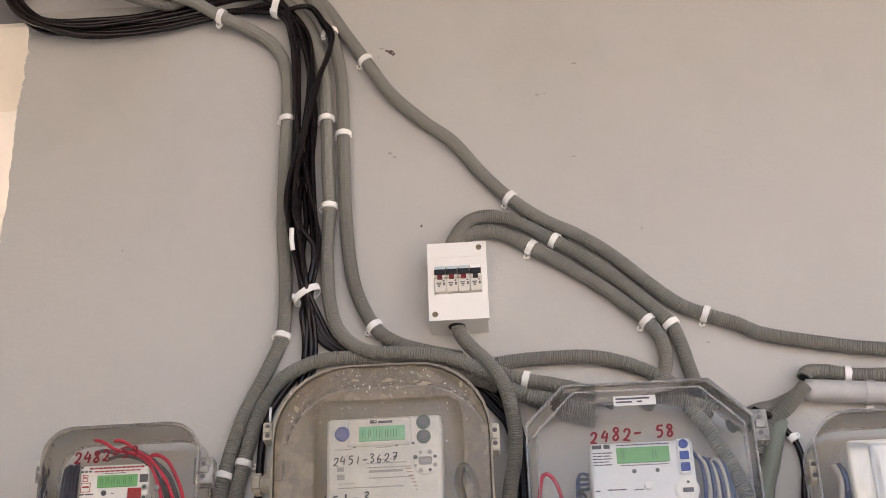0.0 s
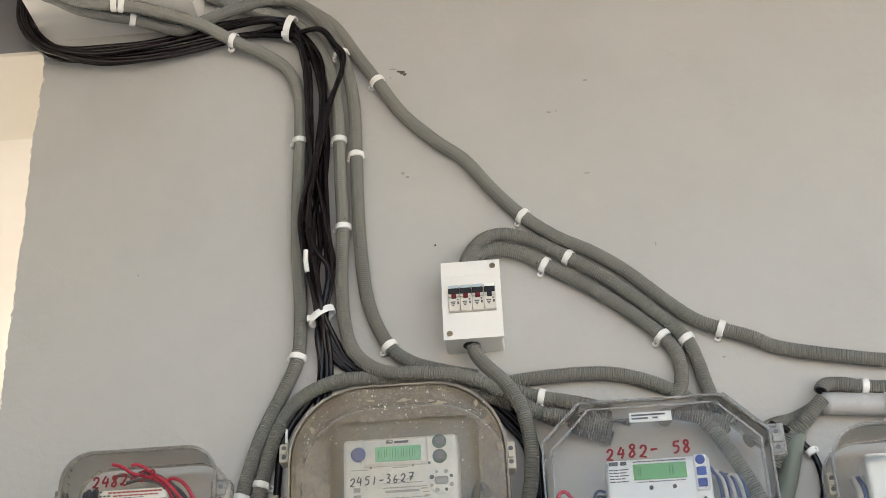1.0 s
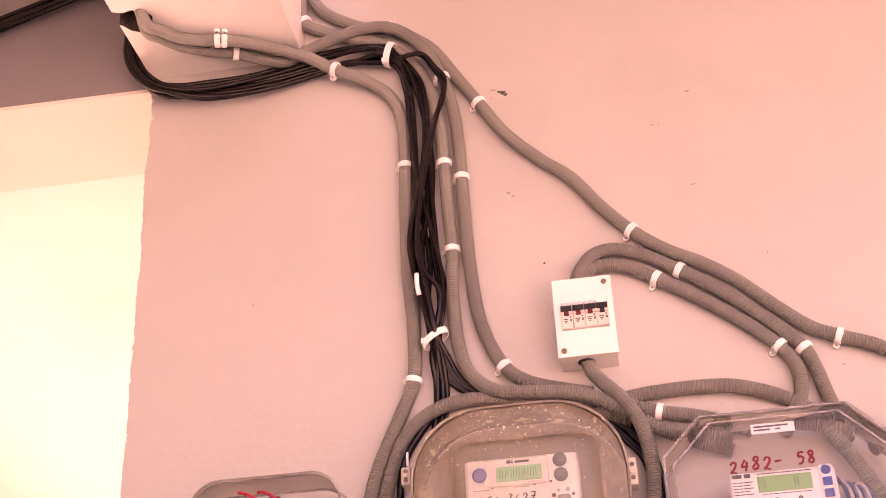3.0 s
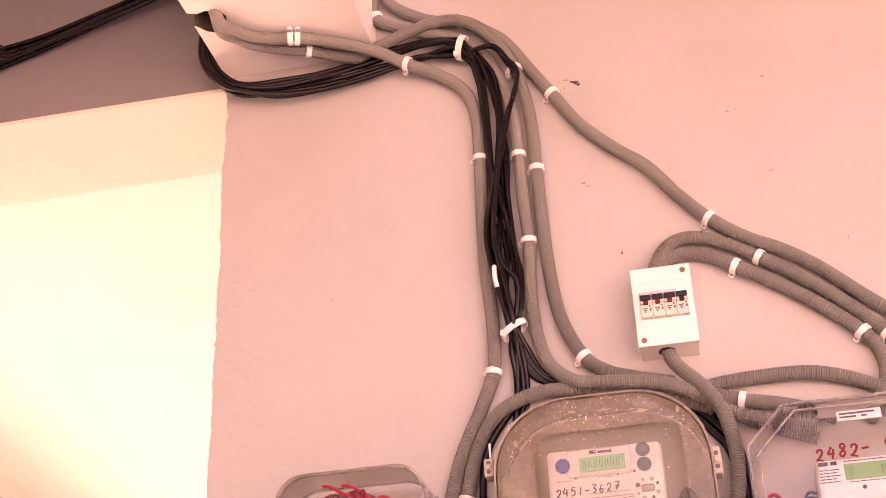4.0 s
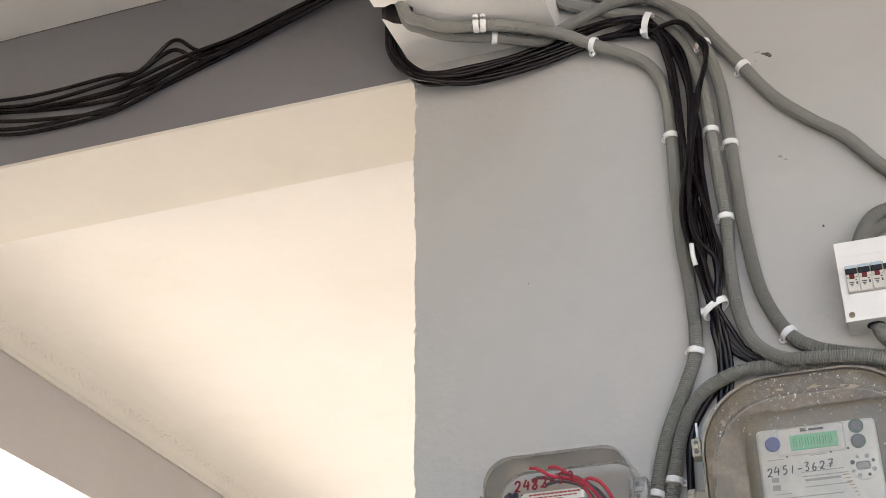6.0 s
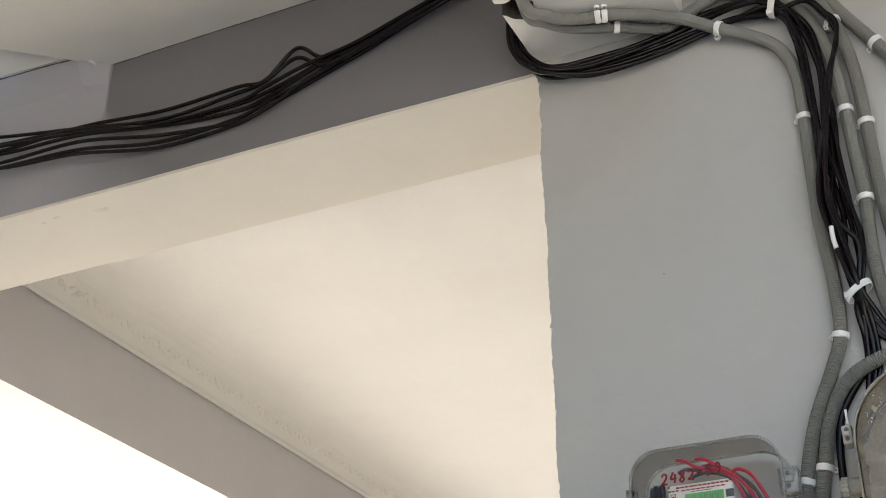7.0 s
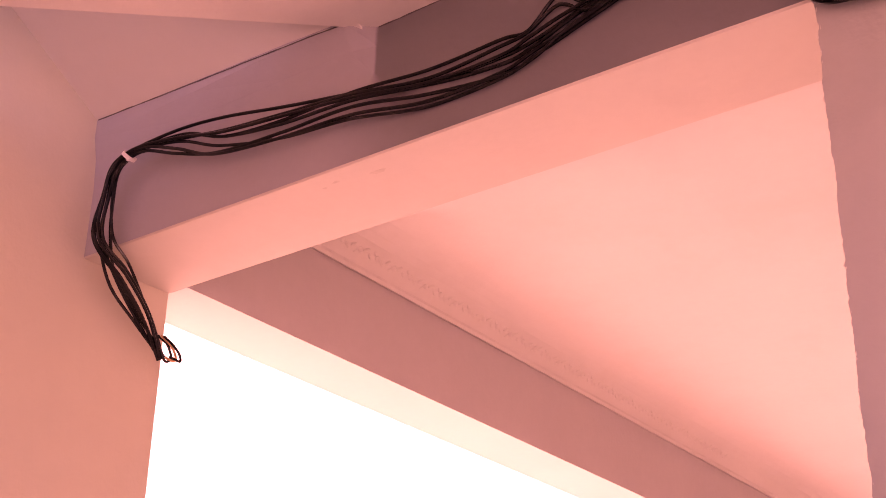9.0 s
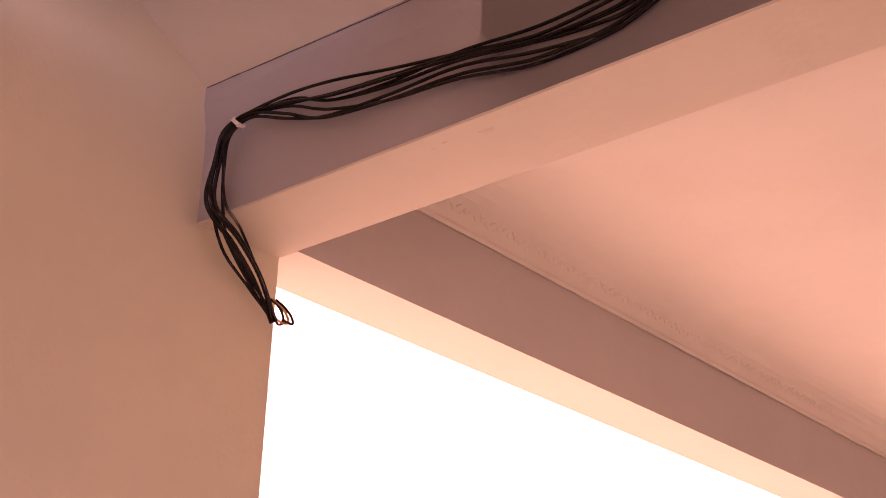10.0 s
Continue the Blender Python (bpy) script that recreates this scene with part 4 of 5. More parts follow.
# ---------------------------------------------------------------- clear meter boxes
def rounded(x0, x1, z0, z1, top, bottom=0.02, chamfer=False, grow=0.0):
    """An outline with round or cut-off upper corners."""
    x0, x1, z0, z1 = x0 - grow, x1 + grow, z0 - grow, z1 + grow
    pts = []
    for cx, cz, r, a0 in ((x1, z1, top, 0), (x0, z1, top, 90), (x0, z0, bottom, 180), (x1, z0, bottom, 270)):
        sx, sz = 1 if cx == x1 else -1, 1 if cz == z1 else -1
        ox, oz = cx - sx * r, cz - sz * r
        steps = 2 if chamfer and cz == z1 else 9
        for k in range(steps):
            a = radians(a0 + 90 * k / (steps - 1))
            pts.append((ox + r * math.cos(a), oz + r * math.sin(a)))
    return pts


def shell(rings, closed=True):
    """A hollow cover from outlines at growing distance from the wall; the last one is closed."""
    bm = bmesh.new()
    made = [[bm.verts.new((x, y, z)) for x, z in outline] for y, outline in rings]
    for a, b in zip(made, made[1:]):
        n = len(a)
        for k in range(n):
            bm.faces.new((a[k], a[(k + 1) % n], b[(k + 1) % n], b[k]))
    if closed:
        bm.faces.new(made[-1])
    return bm


def band(y0, y1, outer, inner):
    """A flat rim between two outlines."""
    bm = bmesh.new()
    rows = [[bm.verts.new((x, y, z)) for x, z in o] for y, o in ((y0, outer), (y1, outer), (y1, inner), (y0, inner))]
    n = len(outer)
    for a, b in zip(rows, rows[1:] + rows[:1]):
        for k in range(n):
            bm.faces.new((a[k], a[(k + 1) % n], b[(k + 1) % n], b[k]))
    return bm


def latch(parent, x, z, y, w, h, material):
    part("latch", box((x - w / 2, y - 0.012, z - h / 2), (x + w / 2, y + 0.014, z + h / 2), 0.0025), material, parent)
    for k in (-1, 1):
        # dark discs drawn for the latch holes, with their shade as plain colour
        part("latch_hole", disc((x, y - 0.0118, z + k * h * 0.24), 0.0032, 0.0008, sides=10), M["print"], parent)
    part("hook", box((x - w * 0.3, y - 0.017, z - h * 0.12), (x + w * 0.3, y - 0.0118, z + h * 0.12), 0.0015), material, parent)


def meter_box(label, x0, x1, z0, z1, top, chamfer, shellmat, rimmat, traymat, front=-0.11, raise_window=None, latches=(), latchmat="latch"):
    b = thing("meter_box", label, "meter box", "meter boxes")
    o = lambda g: rounded(x0, x1, z0, z1, top, 0.03, chamfer, g)
    rings = [(-0.03, o(0.0)), (front + 0.012, o(0.0)), (front + 0.003, o(-0.003)), (front, o(-0.010))]
    if raise_window:
        a0, a1, c0, c1, r = raise_window
        w = lambda g: rounded(a0, a1, c0, c1, r, 0.02, False, g)
        rings.append((front + 0.0003, w(0.012)))
    cover = part("cover", shell(rings, not raise_window), M[shellmat], b, smooth=False)
    part("rim", band(front + 0.004, front + 0.013, o(0.0018), o(-0.0008)), M[rimmat], b)
    part("flange", band(-0.034, -0.029, o(0.002), o(-0.001)), M[rimmat], b)
    if chamfer:
        part("ridge", band(front - 0.0010, front + 0.0005, o(-0.0105), o(-0.0125)), M[rimmat], b)
    part("back_tray", prism(o(-0.003), -0.030 if raise_window else -0.008, -0.001), M[traymat], b)
    if raise_window:
        part("raised_window", shell([(front + 0.0003, w(0.012)), (front - 0.008, w(0.006)), (front - 0.013, w(0.0)), (front - 0.0135, w(-0.006))]), M["window"], cover)
    for x, z, w, h in latches:
        latch(b, x, z, front + 0.03, w, h, M[latchmat])
    return b


def energy_meter(label, x0, x1, z0, z1, y, deep, material):
    m = thing("energy_meter", label, "energy meter", "energy meters")
    part("body", box((x0, y, z0), (x1, y + deep, z1), 0.006, 3), material, m)
    return m


def display(m, x0, x1, z0, z1, y, material, digits):
    lcd = part("display", box((x0, y - 0.0015, z0), (x1, y + 0.001, z1), 0.0005), material, m, "green liquid crystal display")
    for x, w in digits:
        part("segment", box((x, y - 0.0019, z0 + (z1 - z0) * 0.22), (x + w, y - 0.0014, z1 - (z1 - z0) * 0.2)), M["segment"], lcd)


def wire(points, r, material, label, group="meter wires"):
    ob = finish("wire", tube(spline(points, 0.004), r, 8), material, smooth=True)
    return tagged(ob, label, "wire", group)


def small_meter():
    meter_box("clear plastic meter box with a handwritten red number", 0.143, 0.351, 1.93, 2.2525, 0.042, False, "clear", "rim", "tray",
              latches=((0.356, 2.190, 0.026, 0.036), (0.1355, 2.196, 0.009, 0.024)), latchmat="latch_clear")
    m = energy_meter("small white electricity meter with a green display", 0.187, 0.280, 2.02, 2.209, -0.078, 0.045, M["meter"])
    y = -0.0785
    display(m, 0.2115, 0.2655, 2.1765, 2.1930, y, M["lcd"], [(0.2155 + 0.0078 * (k // 2) + 0.003 * (k % 2), 0.0008) for k in range(12)])
    part("red_button", box((0.2540, y - 0.004, 2.1580), (0.2720, y, 2.1735), 0.001), M["red"], m, "red square button")
    part("knob", disc((0.2215, y, 2.1690), 0.0036, 0.0015), M["print"], m)
    part("dark_patch", box((0.2685, y - 0.0006, 2.1820), (0.2795, y + 0.0004, 2.1925)), M["print"], m, "dark printed square")
    for z in (2.1745, 2.1600):
        ring = part("light", disc((0.2755, y, z), 0.0044, 0.0012, sides=14), M["print_faint"], m)
        part("lens", disc((0.2755, y - 0.0012, z), 0.0024, 0.0010, sides=10), M["button_dark"], ring)
    # printed frames in red ink
    for a, c, z0, z1 in ((0.1915, 0.1985, 2.1860, 2.1945), (0.1895, 0.2025, 2.1715, 2.1835)):
        bars([(a, c, z0, 0.0007), (a, c, z1, 0.0007), (a, a + 0.0007, z0, z1 - z0), (c - 0.0007, c, z0, z1 - z0), (a + 0.002, c - 0.002, (z0 + z1) / 2, 0.002)], y, m, M["red"])
    bars([(0.200 + 0.0062 * k, 0.2050 + 0.0062 * k, 2.2025, 0.0021) for k in range(12)], y, m, M["red"])
    bars([(0.207 + 0.0070 * k, 0.2125 + 0.0070 * k, 2.1982, 0.0016) for k in range(9)], y, m, M["red"])
    bars([(0.188 + 0.0055 * k, 0.1920 + 0.0055 * k, 2.1985, 0.0020) for k in range(3)] + [(0.221, 0.249, 2.1955, 0.0007), (0.188, 0.2075, 2.1675, 0.0016), (0.188, 0.200, 2.1630, 0.0008), (0.231, 0.2345, 2.1680, 0.0008),
         (0.188, 0.191, 2.2045, 0.002), (0.2745, 0.2785, 2.2040, 0.0022)], y, m, M["print"])
    handwriting("2482-59", 0.0150, 0.0124, (0.1890, -0.1125, 2.1995), m, M["ink_red"], tilt=4, pen=0.098)
    red, grey = M["redwire"], M["greywire"]
    for pts, r, material in (
            ([(0.205, -0.085, 2.2410), (0.214, -0.087, 2.2385), (0.223, -0.086, 2.2340), (0.235, -0.085, 2.2260), (0.262, -0.083, 2.2190), (0.278, -0.080, 2.2080), (0.290, -0.076, 2.186), (0.300, -0.070, 2.14), (0.300, -0.05, 2.02)], 0.0026, red),
            ([(0.233, -0.089, 2.2370), (0.241, -0.090, 2.2368), (0.250, -0.089, 2.2330), (0.263, -0.087, 2.2230), (0.280, -0.086, 2.2120), (0.295, -0.084, 2.1960), (0.310, -0.080, 2.1700), (0.317, -0.070, 2.13), (0.316, -0.05, 2.02)], 0.0026, red),
            ([(0.279, -0.084, 2.2110), (0.289, -0.086, 2.2160), (0.305, -0.085, 2.2080), (0.317, -0.082, 2.1880), (0.327, -0.076, 2.1580), (0.329, -0.06, 2.10), (0.325, -0.05, 2.02)], 0.0026, red),
            ([(0.206, -0.081, 2.2235), (0.218, -0.082, 2.2270), (0.234, -0.080, 2.2240), (0.249, -0.080, 2.2270), (0.269, -0.080, 2.2220), (0.282, -0.080, 2.2120), (0.301, -0.078, 2.1970), (0.314, -0.072, 2.1730), (0.321, -0.06, 2.13), (0.319, -0.045, 2.02)], 0.0027, grey),
            ([(0.240, -0.078, 2.2290), (0.254, -0.080, 2.2275), (0.272, -0.078, 2.2200), (0.292, -0.076, 2.2040), (0.304, -0.070, 2.170), (0.308, -0.06, 2.12), (0.307, -0.045, 2.02)], 0.0027, grey),
            ([(0.224, -0.078, 2.2160), (0.243, -0.080, 2.2190), (0.262, -0.080, 2.2150), (0.279, -0.079, 2.2060), (0.292, -0.075, 2.1880), (0.303, -0.066, 2.155), (0.311, -0.05, 2.02)], 0.0026, grey)):
        wire(pts, r, material, "red insulated meter wire bent over the meter" if material is red else "dark grey insulated meter wire bent over the meter")
    for k in range(4):
        a = 0.0056 * k
        wire([(0.158 + a * 0.8, -0.046, 2.2165 + 0.003 * (k % 2)), (0.1575 + a * 0.9, -0.052, 2.195), (0.156 + a, -0.052, 2.15), (0.157 + a, -0.05, 2.02)], 0.0043, M["navy"], "thick navy black meter lead")
    # clear plastic seal bag under the wires
    for x, z in ((0.292, 2.172), (0.283, 2.160), (0.190, 2.158)):
        part("seal", disc((x, -0.080, z), 0.0042, 0.003, (0.2, -1, 0.2), 9), M["latch_clear"], m)


def brown_meter():
    b = meter_box("dusty brown-stained clear meter box with raised window", 0.4505, 0.7365, 1.90, 2.3195, 0.098, False, "smoky", "smoky_rim", "tray_brown",
                  raise_window=(0.517, 0.690, 1.96, 2.258, 0.024), latches=((0.4400, 2.239, 0.013, 0.026), (0.7420, 2.216, 0.012, 0.038)))
    # ribbed cable gland at the side of the box
    gland = part("cable_gland", tube([Vector((0.418 + 0.0008 * k, -0.072, 2.172)) for k in range(38)], lambda i: 0.0105 if i < 4 else 0.0138 if i < 16 else 0.0112 if i < 20 else 0.0128, 18), M["gland"], b, "ivory ribbed cable gland")
    for k in range(12):
        a = 6.283 * k / 12
        part("grip", box((0.4215, -0.0735 + 0.0138 * math.cos(a), 2.1705 + 0.0138 * math.sin(a)), (0.4305, -0.0705 + 0.0138 * math.cos(a), 2.1735 + 0.0138 * math.sin(a)), 0.0006), M["gland"], gland)
    part("paper_strip", box((0.4400, -0.083, 2.256), (0.4430, -0.0815, 2.276)), M["paper"], b, "torn strip of white paper")
    # paint specks on the cover
    rnd = random.Random(8)
    bm = bmesh.new()
    for _ in range(620):
        x, z = rnd.uniform(0.47, 0.72), 2.314 - abs(rnd.gauss(0, 0.042))
        if (x < 0.52 or x > 0.67) and z > 2.29 or z < 2.05:
            continue
        r = 0.00028 + 0.0009 * rnd.random() ** 5
        n = 6
        vs = [bm.verts.new((x + r * math.cos(6.283 * k / n) * rnd.uniform(0.7, 1.3), -0.1106 if z > 2.26 or x < 0.50 or x > 0.70 else -0.1245, z + r * math.sin(6.283 * k / n) * rnd.uniform(0.7, 1.3))) for k in range(n)]
        bm.faces.new(vs)
    for k, (x, z, w, h) in enumerate(((0.652, 2.2880, 0.010, 0.004), (0.640, 2.2920, 0.006, 0.002), (0.560, 2.2970, 0.010, 0.0025), (0.545, 2.3000, 0.004, 0.002), (0.604, 2.2955, 0.012, 0.003), (0.482, 2.262, 0.004, 0.007), (0.700, 2.285, 0.004, 0.006))):
        pts = [(x + w * math.cos(6.283 * j / 14) * rnd.uniform(0.3, 1.1), z + h * math.sin(6.283 * j / 14) * rnd.uniform(0.3, 1.1)) for j in range(14)]
        part("smear", prism(pts, -0.1107, -0.1102), M["smear"], b)
    ob = part("paint_specks", bm, M["speck"], b, "white paint specks")
    ob["kind"] = "stuff"
    m = energy_meter("off-white three-phase electricity meter with round buttons", 0.519, 0.672, 2.0, 2.253, -0.088, 0.05, M["meter"])
    y = -0.0885
    part("bezel", box((0.545, y - 0.002, 2.2120), (0.632, y + 0.001, 2.2500), 0.004), M["meter"], m)
    display(m, 0.5625, 0.6235, 2.2180, 2.2385, y - 0.002, M["lcd_bright"], [(0.567 + 0.0075 * (k // 2) + 0.0032 * (k % 2), 0.0008) for k in range(14)])
    bars([(0.577, 0.586, 2.2428, 0.0045), (0.588, 0.607, 2.2428, 0.0032)], y - 0.002, m, M["print"], "emblem")
    part("blue_knob", disc((0.540, y, 2.2300), 0.0100, 0.004, sides=20), M["button_blue"], m, "round blue knob")
    for z in (2.2420, 2.2215):
        ring = part("button", disc((0.648, y, z), 0.0095, 0.003, sides=20), M["button_dark"], m, "round dark green button")
        part("cap", disc((0.648, y - 0.003, z), 0.006, 0.0015, sides=16), M["print"], ring)
    pad = part("dial_pad", disc((0.650, y, 2.1880), 0.0185, 0.0025, sides=28), M["meter"], m, "round six-way dial")
    part("dial_centre", box((0.6405, y - 0.0038, 2.1825), (0.6585, y - 0.0022, 2.1925), 0.003), M["print_faint"], pad)
    for k, a in enumerate((25, 65, 115, 155, 205, 245, 295, 335)):
        a = radians(a)
        wide = 0.0030 if k % 2 else 0.0022
        part("dial_mark", disc((0.6495 + 0.0142 * math.cos(a), y - 0.0024, 2.1875 + 0.0135 * math.sin(a)), wide, 0.0008, sides=10), M["print_faint"] if k % 3 else M["print"], pad)
    # tan scribbled marks down the face
    for k in range(7):
        part("scribble", box((0.622 + 0.0024 * k, y - 0.0005, 2.1790 - 0.0048 * k), (0.631 + 0.0014 * k, y + 0.0003, 2.1802 - 0.0048 * k)), M["tan_ink"], m)
    handwriting("2451-3627", 0.0118, 0.0096, (0.5275, y - 0.0008, 2.1865), m, M["ink_black"], tilt=3)
    bars([(0.530, 0.552, 2.2085, 0.0010), (0.585, 0.605, 2.2095, 0.0010), (0.572, 0.625, 2.1880, 0.0012), (0.572, 0.630, 2.1820, 0.0012), (0.575, 0.620, 2.1760, 0.0030), (0.575, 0.632, 2.1680, 0.0012),
          (0.533, 0.542, 2.1790, 0.0060), (0.533, 0.543, 2.1680, 0.0070), (0.535, 0.620, 2.1560, 0.0012), (0.590, 0.612, 2.1930, 0.0008), (0.535, 0.556, 2.1620, 0.0008)], y, m, M["print_faint"])
    for x in (0.556, 0.612, 0.634):
        part("dot", disc((x, y, 2.2120 if x < 0.62 else 2.2135), 0.0018, 0.0008, sides=10), M["print"], m)
    handwriting("2451-3", 0.0135, 0.0128, (0.5060, -0.1245, 2.1215), m, M["ink_black"], tilt=4, pen=0.075)
    wire([(0.700, -0.05, 2.13), (0.690, -0.055, 2.17), (0.700, -0.05, 2.19), (0.713, -0.045, 2.15), (0.715, -0.04, 2.02)], 0.006, M["toggle"], "thick dark lead curling inside the brown box")


def eight_sided_meter():
    b = meter_box("clear eight-sided meter box wrapped in crinkled film", 0.784, 1.076, 1.88, 2.2755, 0.052, True, "clear", "rim", "tray",
                  latches=((1.0875, 2.214, 0.022, 0.044),), latchmat="latch_clear")
    lab = part("paper_label", box((0.899, -0.1125, 2.2420), (0.954, -0.1108, 2.2550)), M["paper"], b, "white printed paper label")
    for a, c, z in ((0.902, 0.946, 2.2500), (0.902, 0.923, 2.2455), (0.929, 0.936, 2.2455)):
        part("print_bar", box((a, -0.1130, z), (c, -0.1124, z + 0.0022)), M["print"], lab)
    m = energy_meter("pale three-phase electricity meter with blue buttons", 0.864, 0.999, 1.98, 2.203, -0.082, 0.05, M["meter_blue"])
    y = -0.0825
    display(m, 0.8990, 0.9675, 2.1735, 2.1945, y, M["lcd"], [(0.945, 0.0016), (0.949, 0.0016), (0.905, 0.0012), (0.9075, 0.0012)])
    strip = part("button_strip", box((0.9775, y - 0.003, 2.1545), (0.9950, y, 2.2030), 0.003), M["meter_blue"], m)
    part("round_button", disc((0.9860, y - 0.003, 2.1950), 0.0062, 0.002, sides=18), M["button_blue"], strip, "round blue button")
    for z in (2.1795, 2.1640):
        part("square_button", box((0.9800, y - 0.006, z - 0.0055), (0.9920, y - 0.0028, z + 0.0055), 0.001), M["button_blue"], strip, "square blue button")
    bars([(0.868, 0.880, 2.1945, 0.0050), (0.883, 0.891, 2.1945, 0.0050), (0.868, 0.893, 2.1880, 0.0012), (0.868, 0.890, 2.1840, 0.0012), (0.868, 0.893, 2.1800, 0.0012), (0.868, 0.888, 2.1760, 0.0012),
          (0.868, 0.892, 2.1720, 0.0012), (0.900, 0.968, 2.1975, 0.0012), (0.903, 0.965, 2.1700, 0.0010), (0.868, 0.874, 2.1370, 0.0016), (0.884, 0.908, 2.1380, 0.0016), (0.918, 0.930, 2.1370, 0.0016)],
         y, m, M["print"])
    for x in (0.920, 0.950):
        part("lamp_dot", disc((x, y, 2.1625), 0.0028, 0.001, sides=12), M["print"], m)
    part("seal_screw", disc((0.936, y, 2.1420), 0.0055, 0.004), M["paper"], m)
    socket = part("socket", disc((0.985, y, 2.1350), 0.0160, 0.003, sides=24), M["paper"], m, "round white optical port")
    part("socket_hole", box((0.9790, y - 0.0036, 2.1305), (0.9930, y - 0.0028, 2.1365), 0.0003), M["print"], socket)
    part("socket_hole", disc((0.9870, y - 0.0028, 2.1440), 0.0020, 0.0008, sides=10), M["print"], socket)
    handwriting("2482- 58", 0.0165, 0.0140, (0.8635, -0.1195, 2.1905), m, M["ink_red"], tilt=2.2, pen=0.088)
    wire([(0.792, -0.07, 2.09), (0.796, -0.075, 2.140), (0.803, -0.075, 2.166), (0.816, -0.075, 2.158), (0.826, -0.072, 2.12), (0.830, -0.07, 2.02)], 0.0027, M["redwire"], "looped red insulated wire")
    for k in range(7):
        a = 0.0042 * k
        wire([(1.001 + a * 0.5, -0.05, 2.196 - a), (1.010 + a, -0.055 - 0.002 * (k % 3), 2.180), (1.013 + a * 1.3, -0.055, 2.15), (1.010 + a * 1.5, -0.05, 2.10), (1.008 + a * 1.5, -0.045, 2.0)], 0.0028,
             M["bluewire"] if k % 2 == 0 else M["tray"], "blue insulated meter wire" if k % 2 == 0 else "grey insulated meter wire")
    for k in range(4):
        wire([(0.862, -0.05, 2.17 - 0.006 * k), (0.851 - 0.002 * k, -0.055, 2.170 - 0.008 * k), (0.846 + 0.004 * k, -0.05, 2.148 - 0.004 * k), (0.848 + 0.003 * k, -0.045, 2.05)], 0.0022,
             M["bluewire"] if k % 2 == 0 else M["toggle"], "thin dark blue meter wire")
    # crinkled cling film over the front
    film = bmesh.new()
    nx, nz = 130, 84

    def crease(i, j):
        u, v = i / nx, j / nz
        fan = 0.45 + 1.1 * v ** 2
        a = 1 - abs(noise.noise((u * 3.0 + v * 1.5, v * 13.0 - u * 3.0, 2.0)))
        b = 1 - abs(noise.noise((u * 7.0 - v * 4.0, v * 9.0 + u * 6.0, 9.0)))
        return fan * (0.0020 * a ** 8 + 0.0012 * b ** 9)

    grid = [[film.verts.new((0.797 + 0.266 * i / nx, -0.1128 - crease(i, j), 2.075 + 0.180 * j / nz)) for i in range(nx + 1)] for j in range(nz + 1)]
    for j in range(nz):
        for i in range(nx):
            x, z = grid[j][i].co.x, grid[j][i].co.z
            if (x - 0.80) + (2.262 - z) < 0.058 or (1.062 - x) + (2.262 - z) < 0.058:
                continue
            film.faces.new((grid[j][i], grid[j][i + 1], grid[j + 1][i + 1], grid[j + 1][i]))
    bmesh.ops.delete(film, geom=[v for v in film.verts if not v.link_faces], context="VERTS")
    part("cling_film", film, M["film"], b, "crinkled clear cling film", smooth=True)


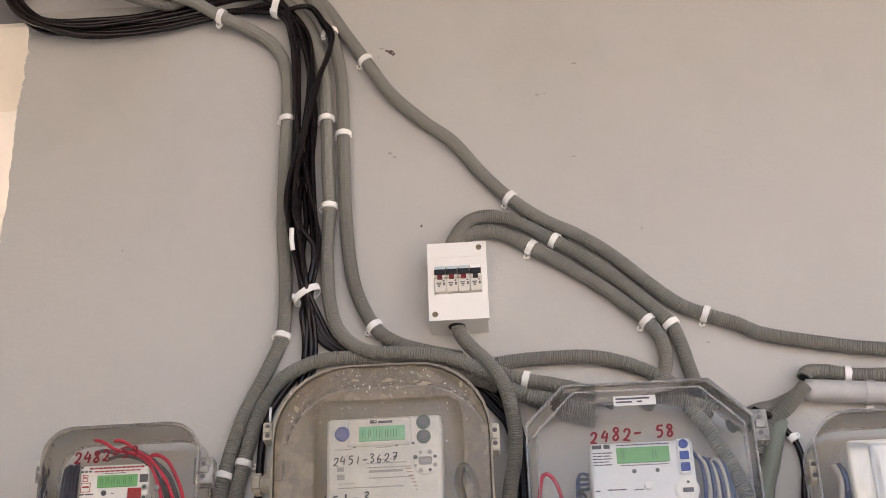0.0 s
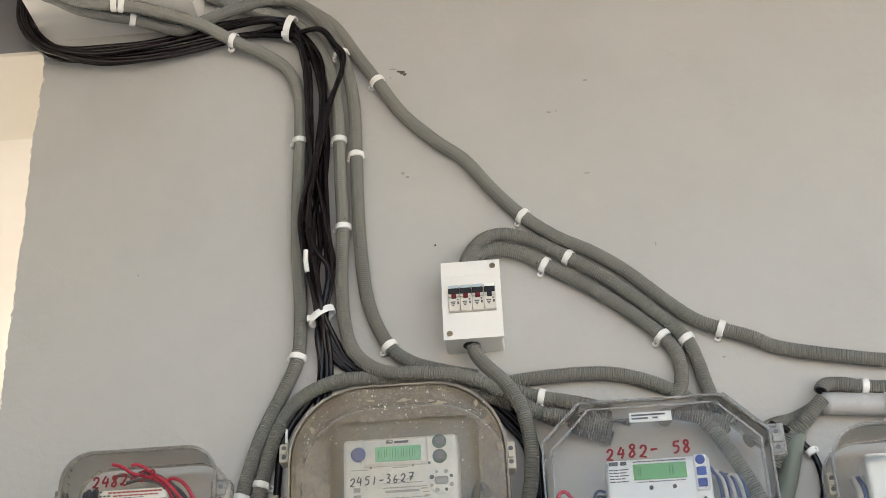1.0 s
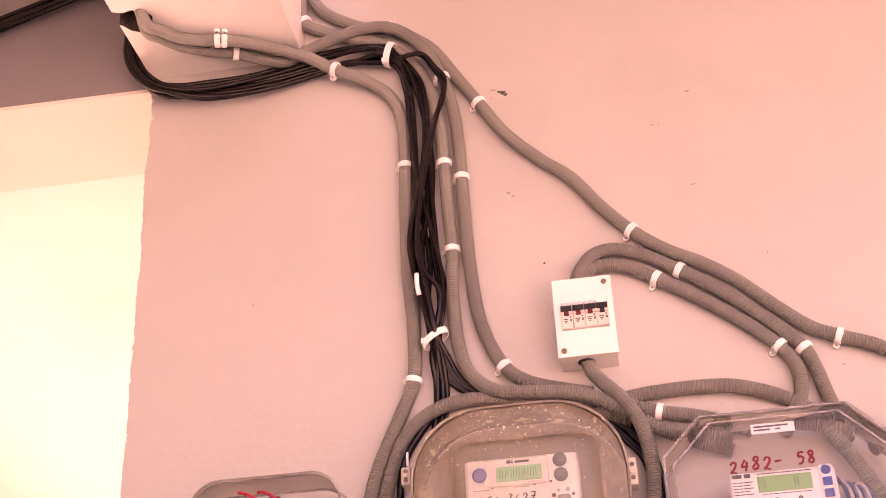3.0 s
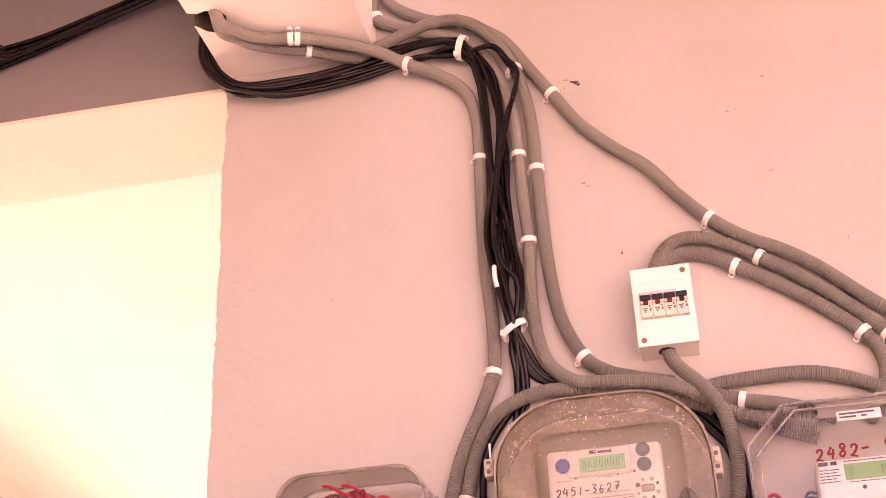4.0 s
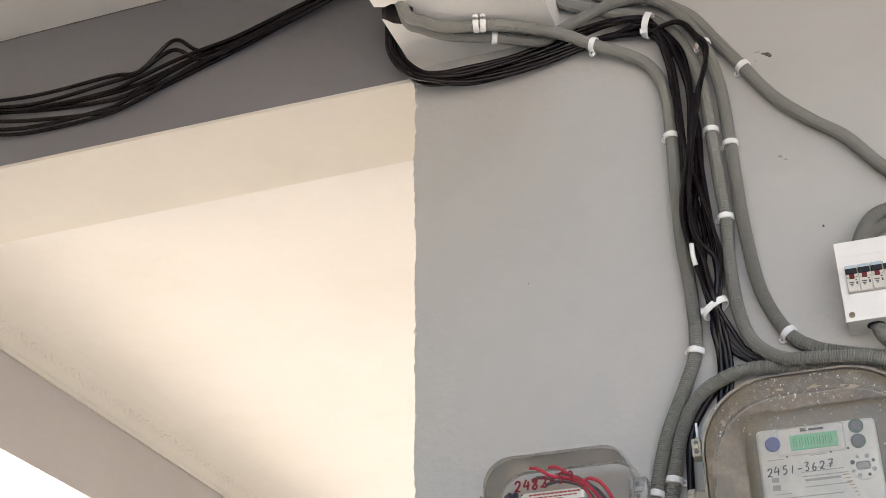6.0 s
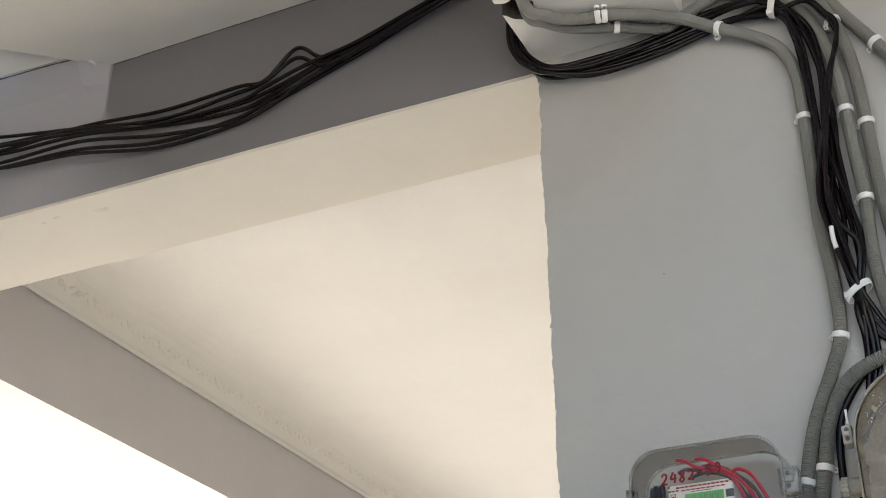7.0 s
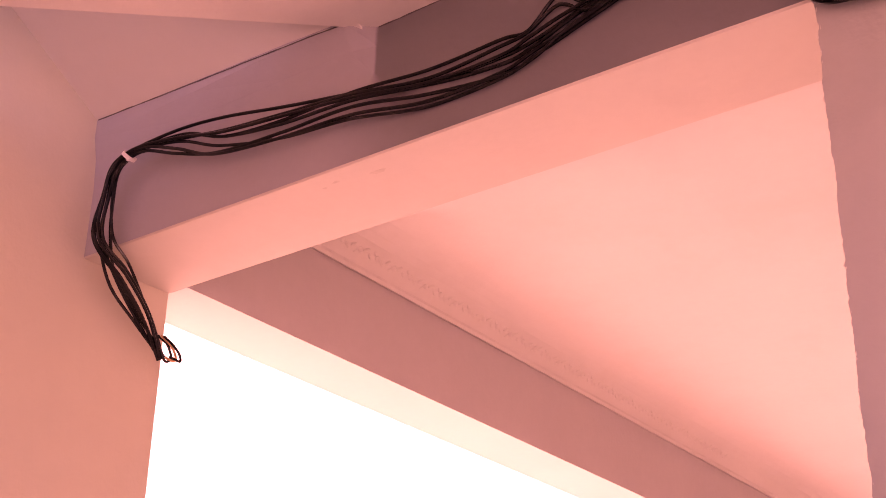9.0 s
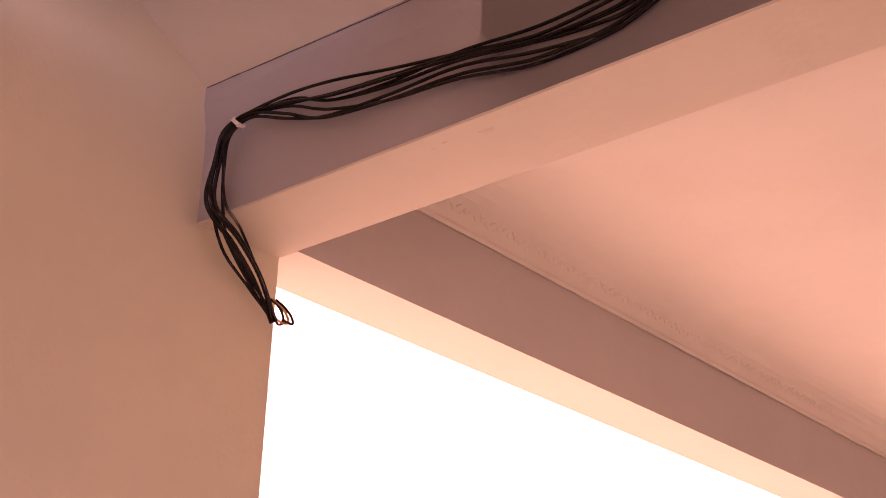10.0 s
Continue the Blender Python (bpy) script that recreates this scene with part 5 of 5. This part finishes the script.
def far_meter():
    b = meter_box("clear meter box with grey rim beside the pipe", 1.150, 1.420, 1.87, 2.2215, 0.050, False, "clear", "rim", "tray", latches=((1.1470, 2.150, 0.010, 0.030),))
    m = energy_meter("white electricity meter half hidden in its clear box", 1.195, 1.370, 1.96, 2.19, -0.085, 0.05, M["meter"])
    bars([(1.245, 1.30, 2.150, 0.0012), (1.245, 1.29, 2.143, 0.0012), (1.245, 1.30, 2.136, 0.0012)], -0.0855, m, M["print"])
    part("face_plate", box((1.222, -0.0875, 2.06), (1.345, -0.0845, 2.182), 0.004), M["meter_blue"], m)
    part("crumpled_bag", shell([(-0.088, rounded(1.172, 1.232, 2.10, 2.185, 0.02)), (-0.098, rounded(1.180, 1.226, 2.11, 2.176, 0.016)), (-0.101, rounded(1.19, 1.216, 2.125, 2.165, 0.01))]), M["film"], m, "crumpled clear plastic bag")
    lettering("24", 0.020, (1.2380, -0.1130, 2.176), m, M["ink_red"], tilt=2, shear=0.1)
    for k in range(3):
        wire([(1.180 + 0.006 * k, -0.06, 2.165), (1.185 + 0.008 * k, -0.065, 2.14), (1.180 + 0.008 * k, -0.06, 2.09), (1.18 + 0.006 * k, -0.05, 2.0)], 0.0045, M["bluewire"] if k == 1 else M["tray"],
             "grey blue meter lead inside the clear box")


small_meter()
brown_meter()
eight_sided_meter()
far_meter()


# ---------------------------------------------------------------- marks on the walls
def blemish(x, z, w, h, seed, material, name, label):
    rnd = random.Random(seed)
    n = 11
    pts = [(x + w * math.cos(6.283 * k / n) * rnd.uniform(0.35, 1.1), z + h * math.sin(6.283 * k / n) * rnd.uniform(0.35, 1.1)) for k in range(n)]
    ob = finish(name, prism(pts, -0.0012, 0.0005), material)
    tagged(ob, label, "wall mark", "marks on the wall")


for k, (x, z, w, h, dark) in enumerate(((0.604, 2.908, 0.006, 0.004, 1), (0.609, 2.903, 0.004, 0.003, 1), (0.598, 2.910, 0.003, 0.002, 1), (0.590, 2.915, 0.006, 0.0012, 0), (0.585, 2.898, 0.002, 0.002, 0),
                                        (0.897, 2.863, 0.004, 0.0018, 0), (0.835, 2.808, 0.004, 0.0014, 0), (0.846, 2.809, 0.002, 0.001, 0), (0.601, 2.716, 0.005, 0.003, 0), (0.608, 2.709, 0.004, 0.002, 0),
                                        (0.647, 2.585, 0.0018, 0.0026, 1), (0.884, 2.691, 0.006, 0.0008, 0), (0.192, 2.571, 0.0016, 0.002, 0), (1.05, 2.372, 0.003, 0.002, 0), (0.975, 2.56, 0.0016, 0.004, 0))):
    blemish(x, z, w, h, k, M["chip"] if dark else M["scuff"], "plaster_chip" if dark else "scuff", "small dark chip in the grey plaster wall" if dark else "faint grey scuff on the plaster wall")
# dirt smudges under the beam
for k, (x, y, w, h) in enumerate(((-0.985, 0.035, 0.028, 0.010), (-1.09, 0.02, 0.014, 0.005), (-1.13, 0.028, 0.008, 0.004))):
    rnd = random.Random(40 + k)
    pts = [(x + w * math.cos(6.283 * j / 12) * rnd.uniform(0.5, 1.1), y + h * math.sin(6.283 * j / 12) * rnd.uniform(0.5, 1.1)) for j in range(12)]
    tagged(finish("smudge", prism(pts, SOFFIT - 0.0003, SOFFIT + 0.001, "z"), M["smudge"]), "brown dirt smudge on the cream beam underside", "wall mark", "smudges under the beam")
